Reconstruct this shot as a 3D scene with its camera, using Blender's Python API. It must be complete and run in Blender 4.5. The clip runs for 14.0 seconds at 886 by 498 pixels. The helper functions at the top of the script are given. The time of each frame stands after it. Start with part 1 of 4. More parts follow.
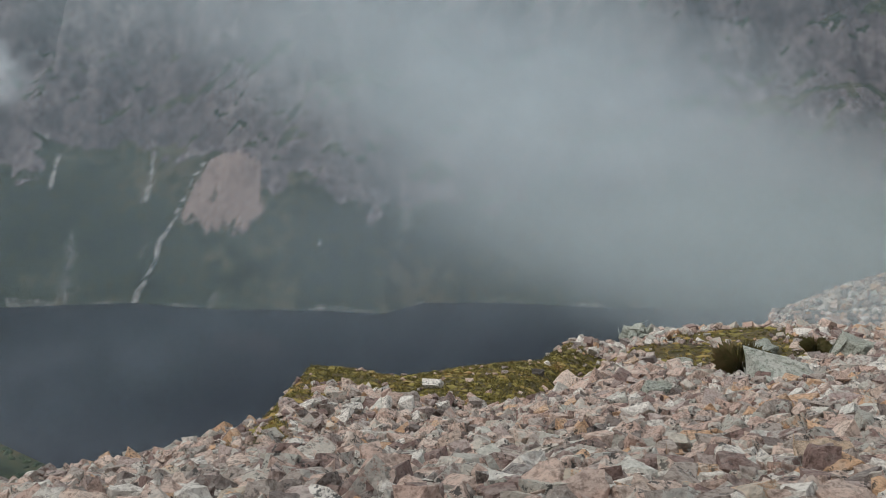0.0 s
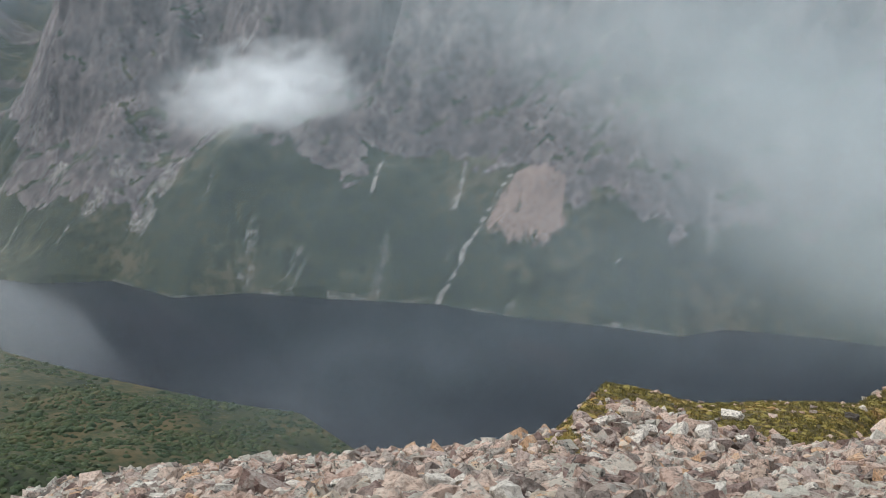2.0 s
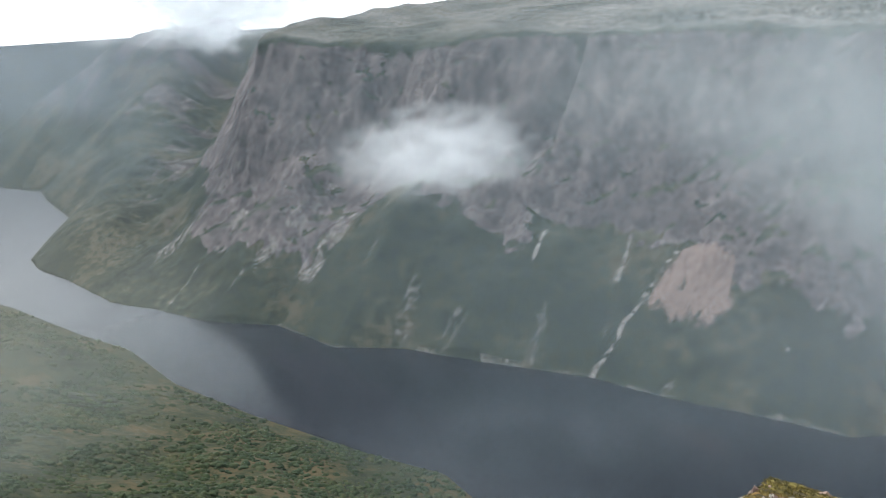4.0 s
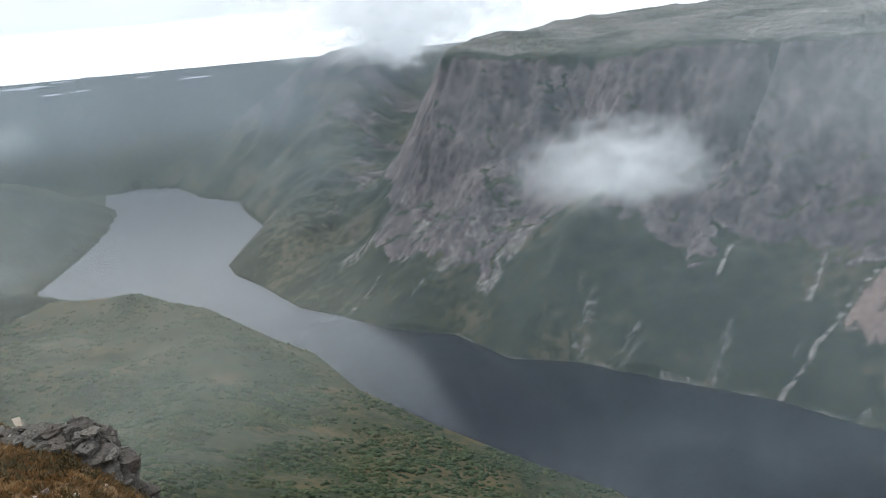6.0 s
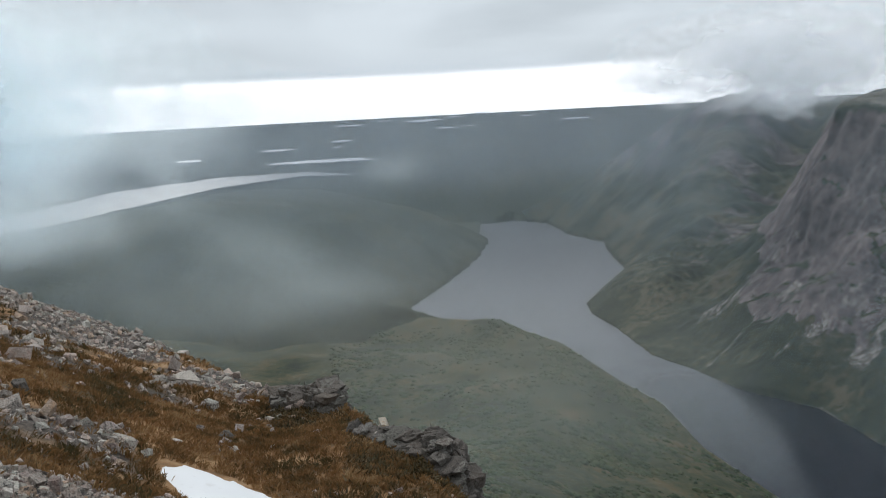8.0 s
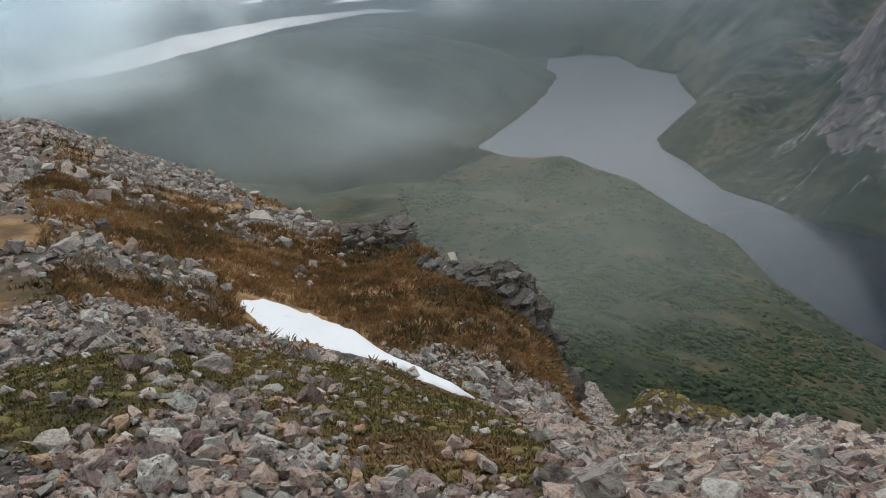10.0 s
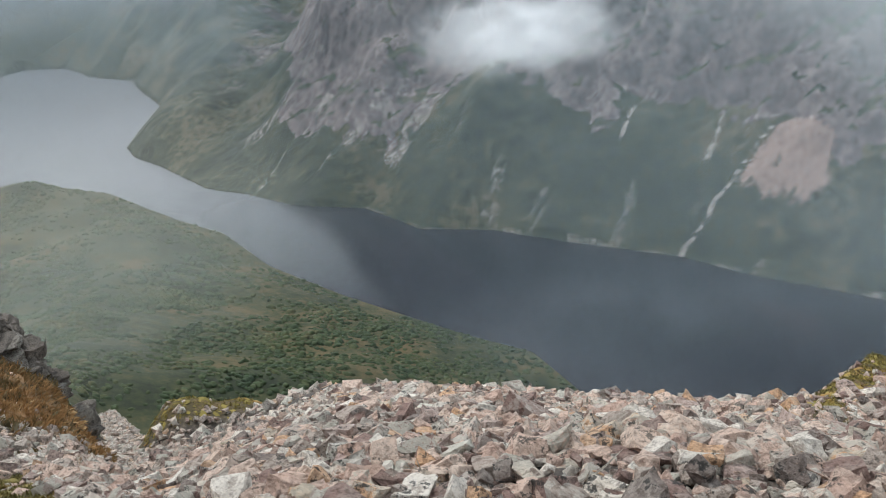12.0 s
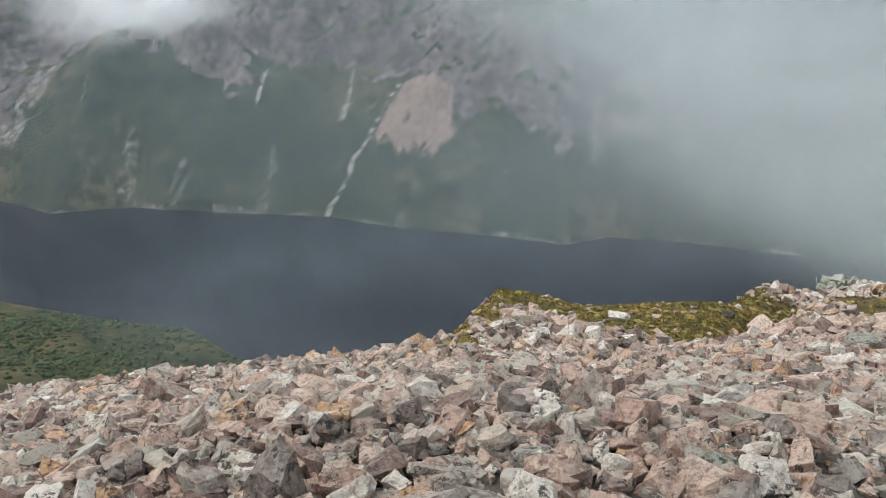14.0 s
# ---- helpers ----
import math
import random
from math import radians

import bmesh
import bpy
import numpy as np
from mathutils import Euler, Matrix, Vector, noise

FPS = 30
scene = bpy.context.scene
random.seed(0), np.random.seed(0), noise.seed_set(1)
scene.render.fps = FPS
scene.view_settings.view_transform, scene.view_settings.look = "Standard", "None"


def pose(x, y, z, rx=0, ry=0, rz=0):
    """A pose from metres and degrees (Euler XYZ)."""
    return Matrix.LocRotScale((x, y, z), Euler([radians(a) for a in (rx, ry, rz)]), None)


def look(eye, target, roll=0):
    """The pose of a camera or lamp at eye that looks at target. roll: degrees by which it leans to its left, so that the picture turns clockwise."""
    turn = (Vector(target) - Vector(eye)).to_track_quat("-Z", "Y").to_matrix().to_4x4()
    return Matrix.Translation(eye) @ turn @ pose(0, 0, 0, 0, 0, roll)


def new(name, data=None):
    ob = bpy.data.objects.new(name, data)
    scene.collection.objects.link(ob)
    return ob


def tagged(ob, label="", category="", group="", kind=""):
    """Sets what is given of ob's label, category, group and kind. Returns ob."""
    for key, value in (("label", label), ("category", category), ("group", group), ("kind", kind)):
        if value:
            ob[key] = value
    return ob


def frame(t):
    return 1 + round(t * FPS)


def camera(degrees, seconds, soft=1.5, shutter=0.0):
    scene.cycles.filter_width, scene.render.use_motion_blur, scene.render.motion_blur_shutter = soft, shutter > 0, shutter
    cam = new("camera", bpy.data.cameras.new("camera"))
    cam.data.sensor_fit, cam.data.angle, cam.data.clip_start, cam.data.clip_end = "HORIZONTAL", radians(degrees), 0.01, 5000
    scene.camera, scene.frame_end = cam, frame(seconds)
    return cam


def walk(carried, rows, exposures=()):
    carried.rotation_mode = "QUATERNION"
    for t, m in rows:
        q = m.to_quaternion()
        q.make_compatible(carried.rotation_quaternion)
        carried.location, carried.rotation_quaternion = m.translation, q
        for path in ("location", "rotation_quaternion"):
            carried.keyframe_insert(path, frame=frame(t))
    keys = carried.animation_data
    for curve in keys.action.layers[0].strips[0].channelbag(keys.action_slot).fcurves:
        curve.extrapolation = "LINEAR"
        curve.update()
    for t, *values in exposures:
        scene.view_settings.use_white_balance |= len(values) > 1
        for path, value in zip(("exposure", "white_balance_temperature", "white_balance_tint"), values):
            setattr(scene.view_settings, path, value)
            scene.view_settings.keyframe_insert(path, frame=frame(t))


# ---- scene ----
# ---------------------------------------------------------------- camera
cam = camera(51.0, 14.0, soft=0.95)
walk(cam, [
    (0.0, pose(0.298, 0.208, -0.006, 68.60, 2.26, -0.89)),
    (0.5, pose(0.285, 0.191, 0.027, 69.29, 3.48, 4.36)),
    (1.0, pose(0.262, 0.138, 0.037, 70.01, 3.80, 9.34)),
    (1.5, pose(0.248, 0.096, 0.050, 70.17, 3.90, 13.05)),
    (2.0, pose(0.215, 0.047, 0.079, 70.69, 4.97, 17.64)),
    (2.5, pose(0.183, 0.006, 0.093, 71.82, 4.70, 20.87)),
    (3.0, pose(0.185, -0.014, 0.122, 73.01, 3.90, 24.27)),
    (3.2, pose(0.174, -0.036, 0.103, 74.05, 4.01, 25.12)),
    (3.9, pose(0.143, -0.066, 0.112, 75.49, 3.60, 28.05)),
    (4.6, pose(0.087, -0.102, 0.125, 75.99, 3.74, 30.07)),
    (5.3, pose(0.045, -0.129, 0.134, 76.43, 4.37, 33.80)),
    (5.5, pose(0.033, -0.137, 0.137, 78.09, 4.10, 34.73)),
    (6.0, pose(0.003, -0.159, 0.145, 77.13, 5.22, 39.25)),
    (6.5, pose(-0.024, -0.177, 0.148, 77.68, 4.65, 43.79)),
    (7.0, pose(-0.040, -0.186, 0.133, 79.12, 3.47, 49.58)),
    (7.5, pose(-0.064, -0.199, 0.128, 80.79, 2.60, 56.20)),
    (8.0, pose(-0.084, -0.193, 0.120, 81.38, 2.95, 62.10)),
    (8.2, pose(-0.091, -0.196, 0.122, 81.29, 2.35, 63.01)),
    (8.9, pose(-0.100, -0.197, 0.097, 78.51, 2.01, 65.92)),
    (9.6, pose(-0.104, -0.189, 0.047, 73.68, 3.76, 67.10)),
    (10.3, pose(-0.107, -0.171, 0.016, 71.10, 5.45, 64.66)),
    (10.5, pose(-0.109, -0.158, 0.013, 71.08, 5.71, 63.27)),
    (11.0, pose(-0.102, -0.081, -0.000, 70.29, 6.29, 51.10)),
    (11.5, pose(-0.095, -0.057, -0.009, 69.80, 5.00, 42.42)),
    (12.0, pose(-0.052, -0.021, -0.010, 68.65, 6.02, 33.12)),
    (12.5, pose(0.000, 0.000, -0.000, 67.47, 5.49, 23.67)),
    (13.0, pose(0.052, 0.005, 0.014, 66.91, 4.42, 16.38)),
    (13.5, pose(0.084, -0.002, 0.028, 65.02, 3.11, 13.30)),
    (14.0, pose(0.107, -0.007, 0.043, 64.77, 3.05, 11.07)),
], exposures=((0.0, -0.85, 6350, 10), (3.0, -0.38, 6400, 10), (5.5, -0.56, 6250, 10), (6.5, -0.75, 6250, 10), (7.5, -1.02, 6250, 10), (8.2, -1.2, 6250, 10), (10.5, -0.95, 6300, 10), (11.2, -0.68, 6300, 10), (12.0, -0.36, 6350, 10), (13.0, -0.38, 6400, 10), (14.0, -0.4, 6500, 10)))

# ---------------------------------------------------------------- world and sun
SUN_UP, SUN_TURN = radians(52), radians(-78)
world = bpy.data.worlds.new("overcast_sky")
scene.world = world
world.use_nodes = True
scene.cycles.transparent_max_bounces = 100


def N(nt, kind, values=None, **props):
    """A node with its properties and its input values (by name or number; a socket is linked)."""
    node = nt.nodes.new(kind)
    if "operation" in props:
        node.operation = props["operation"]
    if "data_type" in props:
        node.data_type = props["data_type"]
    if "blend_type" in props:
        node.blend_type = props["blend_type"]
    if "interpolation_type" in props:
        node.interpolation_type = props["interpolation_type"]
    if "layer_name" in props:
        node.layer_name = props["layer_name"]
    for key, value in (values or {}).items():
        if isinstance(value, bpy.types.NodeSocket):
            nt.links.new(value, node.inputs[key])
        else:
            node.inputs[key].default_value = value
    return node


def mixc(nt, fac, a, b, blend="MIX"):
    node = N(nt, "ShaderNodeMix", {0: fac}, data_type="RGBA", blend_type=blend)
    for key, value in ((6, a), (7, b)):
        if isinstance(value, bpy.types.NodeSocket):
            nt.links.new(value, node.inputs[key])
        else:
            node.inputs[key].default_value = (*value, 1)
    return node.outputs[2]


def span(nt, value, a, b, c=0.0, d=1.0, smooth=True):
    return N(nt, "ShaderNodeMapRange", {0: value, 1: a, 2: b, 3: c, 4: d}, interpolation_type="SMOOTHSTEP" if smooth else "LINEAR").outputs[0]


def calc(nt, op, a, b=0.0):
    return N(nt, "ShaderNodeMath", {0: a, 1: b}, operation=op).outputs[0]


def noisy(nt, vector, scale, detail=4.0, rough=0.55, squeeze=None):
    if squeeze:
        vector = N(nt, "ShaderNodeMapping", {0: vector, 3: squeeze}).outputs[0]
    return N(nt, "ShaderNodeTexNoise", {"Vector": vector, "Scale": scale, "Detail": detail, "Roughness": rough}).outputs[0]


wn = world.node_tree
wn.nodes.clear()
sky = N(wn, "ShaderNodeTexSky")
sky.sky_type, sky.sun_disc, sky.sun_elevation, sky.sun_rotation = "NISHITA", False, SUN_UP, SUN_TURN
sky.air_density, sky.dust_density = 1.2, 3.0
way = N(wn, "ShaderNodeTexCoord").outputs["Generated"]
up = N(wn, "ShaderNodeSeparateXYZ", {0: way}).outputs[2]
clouds = noisy(wn, way, 3.0, 6, 0.55, (1, 1, 5))
deck = mixc(wn, span(wn, clouds, 0.32, 0.72), (12.8, 14.0, 14.8), (17.2, 18.6, 19.5))
# thin cloud over the sea: the deck is palest low down
dome_light = span(wn, up, 0.08, 0.6, 1.28, 0.95)
deck = N(wn, "ShaderNodeVectorMath", {0: deck, 3: dome_light}, operation="SCALE").outputs[0]
# bright clear strip of sky under the flat base of the cloud deck
gap = span(wn, calc(wn, "ADD", up, calc(wn, "MULTIPLY", calc(wn, "SUBTRACT", clouds, 0.5), 0.012)), 0.033, 0.042, 1.0, 0.0)
west = N(wn, "ShaderNodeSeparateXYZ", {0: way}).outputs[1]
gap = calc(wn, "MULTIPLY", gap, span(wn, calc(wn, "ADD", west, calc(wn, "MULTIPLY", calc(wn, "SUBTRACT", clouds, 0.5), 0.2)), 0.66, 0.76, 1.0, 0.25))
deck = mixc(wn, gap, deck, (44.0, 44.5, 45.0))
veil = mixc(wn, 0.88, sky.outputs[0], deck)
wback = N(wn, "ShaderNodeBackground", {"Color": veil, "Strength": 0.085})
N(wn, "ShaderNodeOutputWorld", {0: wback.outputs[0]})

sun = new("sun", bpy.data.lights.new("sun", "SUN"))
sun.data.energy, sun.data.angle, sun.data.color = 3.0, radians(6), (1.0, 0.96, 0.9)
sun.matrix_world = look(Vector((math.sin(SUN_TURN) * math.cos(SUN_UP), math.cos(SUN_TURN) * math.cos(SUN_UP), math.sin(SUN_UP))) * 50, (0, 0, 0))


# ---------------------------------------------------------------- materials
def material(name):
    m = bpy.data.materials.new(name)
    m.use_nodes = True
    m.node_tree.nodes.clear()
    return m, m.node_tree


def finish(nt, colour, rough, relief=None, depth=0.02, strength=0.6, **values):
    values = {"Base Color": colour, "Roughness": rough, **{k.replace("_", " "): v for k, v in values.items()}}
    if relief is not None:
        values["Normal"] = N(nt, "ShaderNodeBump", {"Height": relief, "Distance": depth, "Strength": strength}).outputs[0]
    shader = N(nt, "ShaderNodeBsdfPrincipled", values)
    N(nt, "ShaderNodeOutputMaterial", {0: shader.outputs[0]})


def place_of(nt):
    return N(nt, "ShaderNodeNewGeometry").outputs["Position"]


def stops(nt, value, *rows, hard=False):
    node = N(nt, "ShaderNodeValToRGB", {0: value})
    node.color_ramp.interpolation = "CONSTANT" if hard else "LINEAR"
    points = node.color_ramp.elements
    while len(points) < len(rows):
        points.new(0.5)
    for point, (at, colour) in zip(points, rows):
        point.position, point.color = at, (*colour, 1)
    return node.outputs[0]


def rock_material(name, joined, tint=None, grey=0.3):
    """Pinkish quartzite: each stone has its own tone; lichen and dark crust in patches."""
    m, nt = material(name)
    p = place_of(nt)
    if joined:
        chance = N(nt, "ShaderNodeNewGeometry").outputs["Random Per Island"]
    else:
        chance = N(nt, "ShaderNodeObjectInfo").outputs["Random"]
    tone = stops(nt, chance, (0.0, (0.30, 0.195, 0.165)), (0.13, (0.62, 0.43, 0.345)), (0.28, (0.46, 0.38, 0.325)), (0.42, (0.72, 0.53, 0.43)),
                 (0.58, (0.25, 0.20, 0.175)), (0.65, (0.77, 0.59, 0.48)), (0.75, (0.72, 0.45, 0.27)), (0.81, (0.52, 0.40, 0.35)), (0.88, (0.90, 0.83, 0.74)), hard=True)
    if tint:
        tone = mixc(nt, 0.25 if grey > 0.3 else 0.07, tint, tone)
    other = calc(nt, "FRACT", calc(nt, "MULTIPLY", chance, 37.7))
    upward = N(nt, "ShaderNodeSeparateXYZ", {0: N(nt, "ShaderNodeNewGeometry").outputs["Normal"]}).outputs[2]
    grain, fine = noisy(nt, p, 30, 6, 0.7), noisy(nt, p, 95, 4, 0.7)
    broad = noisy(nt, p, 7, 4, 0.6)
    colour = mixc(nt, span(nt, grain, 0.34, 0.56, 0.75, 0.0), tone, (0.34, 0.28, 0.25), "MULTIPLY")
    colour = mixc(nt, span(nt, fine, 0.56, 0.72, 0.0, 0.7 * grey), colour, (0.66, 0.58, 0.50))
    # weathered grey skin where rain and light reach, fresh pink breaks elsewhere
    skin = calc(nt, "MULTIPLY", span(nt, upward, 0.1, 0.8), span(nt, broad, 0.42, 0.60, 0.0, grey))
    old = span(nt, calc(nt, "ADD", N(nt, "ShaderNodeSeparateXYZ", {0: p}).outputs[0], calc(nt, "MULTIPLY", noisy(nt, p, 0.3, 3), 6.0)), -12.0, 0.0, 1.9 * grey, 0.0)
    skin = calc(nt, "MAXIMUM", skin, calc(nt, "MULTIPLY", old, span(nt, broad, 0.36, 0.52, 0.35, 1.0)))
    colour = mixc(nt, skin, colour, mixc(nt, span(nt, grain, 0.4, 0.6), (0.30, 0.268, 0.235), (0.58, 0.53, 0.465)))
    spread = calc(nt, "ADD", calc(nt, "MULTIPLY", other, 0.16), noisy(nt, p, 11, 7, 0.74))
    lichen = calc(nt, "MULTIPLY", span(nt, spread, 0.59, 0.63), span(nt, other, 0.60, 0.8))
    colour = mixc(nt, calc(nt, "MULTIPLY", lichen, 2.0 * grey), colour, mixc(nt, span(nt, other, 0.6, 1.0), (0.80, 0.77, 0.70), (0.52, 0.52, 0.44)))
    crust = calc(nt, "MULTIPLY", span(nt, noisy(nt, p, 17, 7, 0.76), 0.545, 0.585), span(nt, calc(nt, "FRACT", calc(nt, "MULTIPLY", chance, 91.3)), 0.3, 0.7))
    colour = mixc(nt, calc(nt, "MULTIPLY", crust, 0.9), colour, (0.045, 0.044, 0.04))
    finish(nt, colour, 0.88, calc(nt, "ADD", calc(nt, "ADD", grain, calc(nt, "MULTIPLY", fine, 0.4)), calc(nt, "MULTIPLY", broad, 2.0)), 0.035, 1.0)
    return m


ROCK_STUFF = rock_material("quartzite_rubble", True)
ROCK = rock_material("quartzite_block", False)
ROCK_PALE = rock_material("pale_quartzite", False, (0.78, 0.70, 0.60))
ROCK_TAN = rock_material("tan_quartzite", False, (0.62, 0.42, 0.26))
ROCK_PINK = rock_material("pink_quartzite", False, (0.52, 0.38, 0.34))
ROCK_LICHEN = rock_material("lichened_quartzite", False, (0.38, 0.41, 0.34))
ROCK_GREY = rock_material("grey_ledge_rock", False, (0.062, 0.054, 0.044), 0.09)


def plant_material(name, *tones, leaf=0.0):
    m, nt = material(name)
    p = place_of(nt)
    chance = N(nt, "ShaderNodeNewGeometry").outputs["Random Per Island"]
    pick = calc(nt, "ADD", calc(nt, "MULTIPLY", chance, 0.24), calc(nt, "ADD", calc(nt, "MULTIPLY", span(nt, noisy(nt, p, 0.02 if leaf else 0.45, 5, 0.6), 0.36, 0.64, 0.0, 1.0, False), 0.46),
                calc(nt, "MULTIPLY", span(nt, noisy(nt, p, 0.09 if leaf else 3.2, 4, 0.6), 0.36, 0.64, 0.0, 1.0, False), 0.30)))
    colour = stops(nt, pick, *[(0.15 + 0.7 * k / (len(tones) - 1), c) for k, c in enumerate(tones)])
    finish(nt, colour, 0.9, noisy(nt, p, 60, 3), 0.01, 0.4)
    return m


MOSS = plant_material("green_moss", (0.062, 0.052, 0.018), (0.120, 0.105, 0.026), (0.18, 0.145, 0.036), (0.20, 0.115, 0.042), (0.22, 0.115, 0.050))
RIDGE_MOSS = plant_material("yellow_green_moss", (0.10, 0.078, 0.021), (0.175, 0.142, 0.031), (0.255, 0.205, 0.044), (0.31, 0.21, 0.058), (0.27, 0.135, 0.048))
GRASS = plant_material("rusty_grass", (0.085, 0.072, 0.026), (0.14, 0.092, 0.033), (0.245, 0.130, 0.046), (0.36, 0.205, 0.080), (0.47, 0.33, 0.17))
GREEN_GRASS = plant_material("green_grass", (0.07, 0.06, 0.022), (0.12, 0.105, 0.032), (0.19, 0.13, 0.055))
SHRUB = plant_material("dark_shrubs", (0.018, 0.036, 0.015), (0.034, 0.056, 0.022), (0.054, 0.073, 0.028), (0.088, 0.086, 0.036), leaf=1.0)
HEATH = plant_material("brown_heath", (0.035, 0.028, 0.012), (0.075, 0.058, 0.020), (0.12, 0.075, 0.028), (0.20, 0.115, 0.045))


def ground_material():
    m, nt = material("mountain_ground")
    p = place_of(nt)
    cover = N(nt, "ShaderNodeSeparateColor", {0: N(nt, "ShaderNodeVertexColor", layer_name="cover").outputs[0]}).outputs
    fine, mid, wide = noisy(nt, p, 9, 6, 0.65), noisy(nt, p, 0.5, 6, 0.65), noisy(nt, p, 0.012, 5, 0.6)
    gravel = stops(nt, fine, (0.34, (0.022, 0.019, 0.017)), (0.5, (0.07, 0.06, 0.052)), (0.66, (0.18, 0.15, 0.13)))
    turf = stops(nt, mid, (0.34, (0.065, 0.052, 0.020)), (0.45, (0.16, 0.088, 0.033)), (0.53, (0.29, 0.160, 0.066)), (0.60, (0.40, 0.25, 0.125)), (0.70, (0.14, 0.10, 0.04)))
    moss = stops(nt, calc(nt, "ADD", calc(nt, "MULTIPLY", mid, 0.5), calc(nt, "MULTIPLY", fine, 0.5)), (0.38, (0.034, 0.026, 0.010)), (0.5, (0.078, 0.060, 0.018)), (0.60, (0.135, 0.082, 0.032)))
    slope = stops(nt, calc(nt, "ADD", calc(nt, "MULTIPLY", wide, 0.6), calc(nt, "MULTIPLY", noisy(nt, p, 0.11, 5, 0.65), 0.4)),
                  (0.40, (0.015, 0.024, 0.011)), (0.46, (0.028, 0.038, 0.015)), (0.53, (0.050, 0.053, 0.021)), (0.60, (0.092, 0.072, 0.031)))
    colour = mixc(nt, cover[0], gravel, turf)
    colour = mixc(nt, cover[1], colour, moss)
    colour = mixc(nt, cover[2], colour, slope)
    clumps = calc(nt, "MULTIPLY", cover[2], calc(nt, "MULTIPLY", noisy(nt, p, 0.16, 5, 0.65), 10.0))
    finish(nt, colour, 0.95, calc(nt, "ADD", calc(nt, "ADD", fine, mid), clumps), 0.06, 0.8)
    return m


def wall_material():
    m, nt = material("fjord_wall")
    p = place_of(nt)
    cover = N(nt, "ShaderNodeSeparateColor", {0: N(nt, "ShaderNodeVertexColor", layer_name="cover").outputs[0]}).outputs
    ribs = noisy(nt, p, 0.045, 7, 0.68, (1, 0.8, 0.55))
    spots = noisy(nt, p, 0.13, 7, 0.72, (1, 0.7, 0.7))
    broad = noisy(nt, p, 0.006, 3)
    faces = noisy(nt, p, 0.016, 5, 0.6, (1, 1, 0.6))
    rock = stops(nt, calc(nt, "ADD", calc(nt, "ADD", calc(nt, "MULTIPLY", ribs, 0.42), calc(nt, "MULTIPLY", spots, 0.32)), calc(nt, "MULTIPLY", faces, 0.26)),
                 (0.40, (0.044, 0.039, 0.043)), (0.47, (0.086, 0.073, 0.077)), (0.53, (0.128, 0.107, 0.110)), (0.61, (0.220, 0.187, 0.184)))
    green = stops(nt, calc(nt, "ADD", calc(nt, "ADD", calc(nt, "MULTIPLY", broad, 0.4), calc(nt, "MULTIPLY", noisy(nt, p, 0.06, 6, 0.65), 0.35)), calc(nt, "MULTIPLY", ribs, 0.25)),
                  (0.42, (0.010, 0.020, 0.013)), (0.475, (0.020, 0.032, 0.018)), (0.525, (0.038, 0.045, 0.025)), (0.572, (0.082, 0.076, 0.048)))
    scree = mixc(nt, span(nt, spots, 0.35, 0.65), (0.18, 0.165, 0.155), (0.36, 0.335, 0.315))
    red = mixc(nt, span(nt, spots, 0.35, 0.62), (0.22, 0.160, 0.145), (0.305, 0.222, 0.198))
    def ragged(mask, by, low, high, most):
        return span(nt, calc(nt, "ADD", mask, calc(nt, "MULTIPLY", calc(nt, "SUBTRACT", spots, 0.5), by)), low, high, 0.0, most)

    colour = mixc(nt, ragged(cover[2], 1.1, 0.28, 0.68, 1.0), green, rock)
    colour = mixc(nt, ragged(cover[1], 1.1, 0.12, 0.85, 0.9), colour, red)
    colour = mixc(nt, ragged(cover[0], 0.9, 0.08, 0.74, 0.85), colour, scree)
    finish(nt, colour, 0.95, calc(nt, "ADD", ribs, calc(nt, "MULTIPLY", faces, 1.5)), 6.0, 0.42)
    return m


def plain_material():
    m, nt = material("coastal_lowland")
    p = place_of(nt)
    colour = stops(nt, calc(nt, "ADD", calc(nt, "MULTIPLY", noisy(nt, p, 0.004, 6, 0.6), 0.6), calc(nt, "MULTIPLY", noisy(nt, p, 0.03, 5, 0.6), 0.4)),
                   (0.36, (0.014, 0.022, 0.014)), (0.5, (0.026, 0.036, 0.020)), (0.62, (0.048, 0.052, 0.028)))
    finish(nt, colour, 0.95, noisy(nt, p, 0.05, 4), 6.0, 0.6)
    return m


def water_material():
    m, nt = material("lake_water")
    p = place_of(nt)
    ripple = calc(nt, "ADD", noisy(nt, p, 0.25, 4, 0.6), calc(nt, "MULTIPLY", noisy(nt, p, 0.02, 3), 2.0))
    # the western basin lies open to the wind and is rougher, the eastern arm is calm; sky sheen is painted in too
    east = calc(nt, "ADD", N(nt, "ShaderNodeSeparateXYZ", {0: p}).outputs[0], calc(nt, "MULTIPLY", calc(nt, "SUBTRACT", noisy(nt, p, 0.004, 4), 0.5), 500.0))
    ruffled_sheen = span(nt, east, -1750.0, -850.0, 1.0, 0.0)
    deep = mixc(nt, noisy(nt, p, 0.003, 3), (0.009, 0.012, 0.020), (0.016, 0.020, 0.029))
    # the west's pale base colour stands in for reflected sky
    finish(nt, mixc(nt, ruffled_sheen, deep, (0.140, 0.148, 0.172)), span(nt, ruffled_sheen, 0.0, 1.0, 0.14, 0.26), ripple, 0.5, 0.14, IOR=1.33, Specular_IOR_Level=0.5)
    return m


def snow_material():
    m, nt = material("old_snow")
    p = place_of(nt)
    grain = noisy(nt, p, 14, 5, 0.6)
    finish(nt, mixc(nt, span(nt, noisy(nt, p, 2.5, 5, 0.7), 0.58, 0.75, 0, 0.35), (0.88, 0.89, 0.90), (0.62, 0.60, 0.57)), 0.6, grain, 0.03, 0.4)
    return m


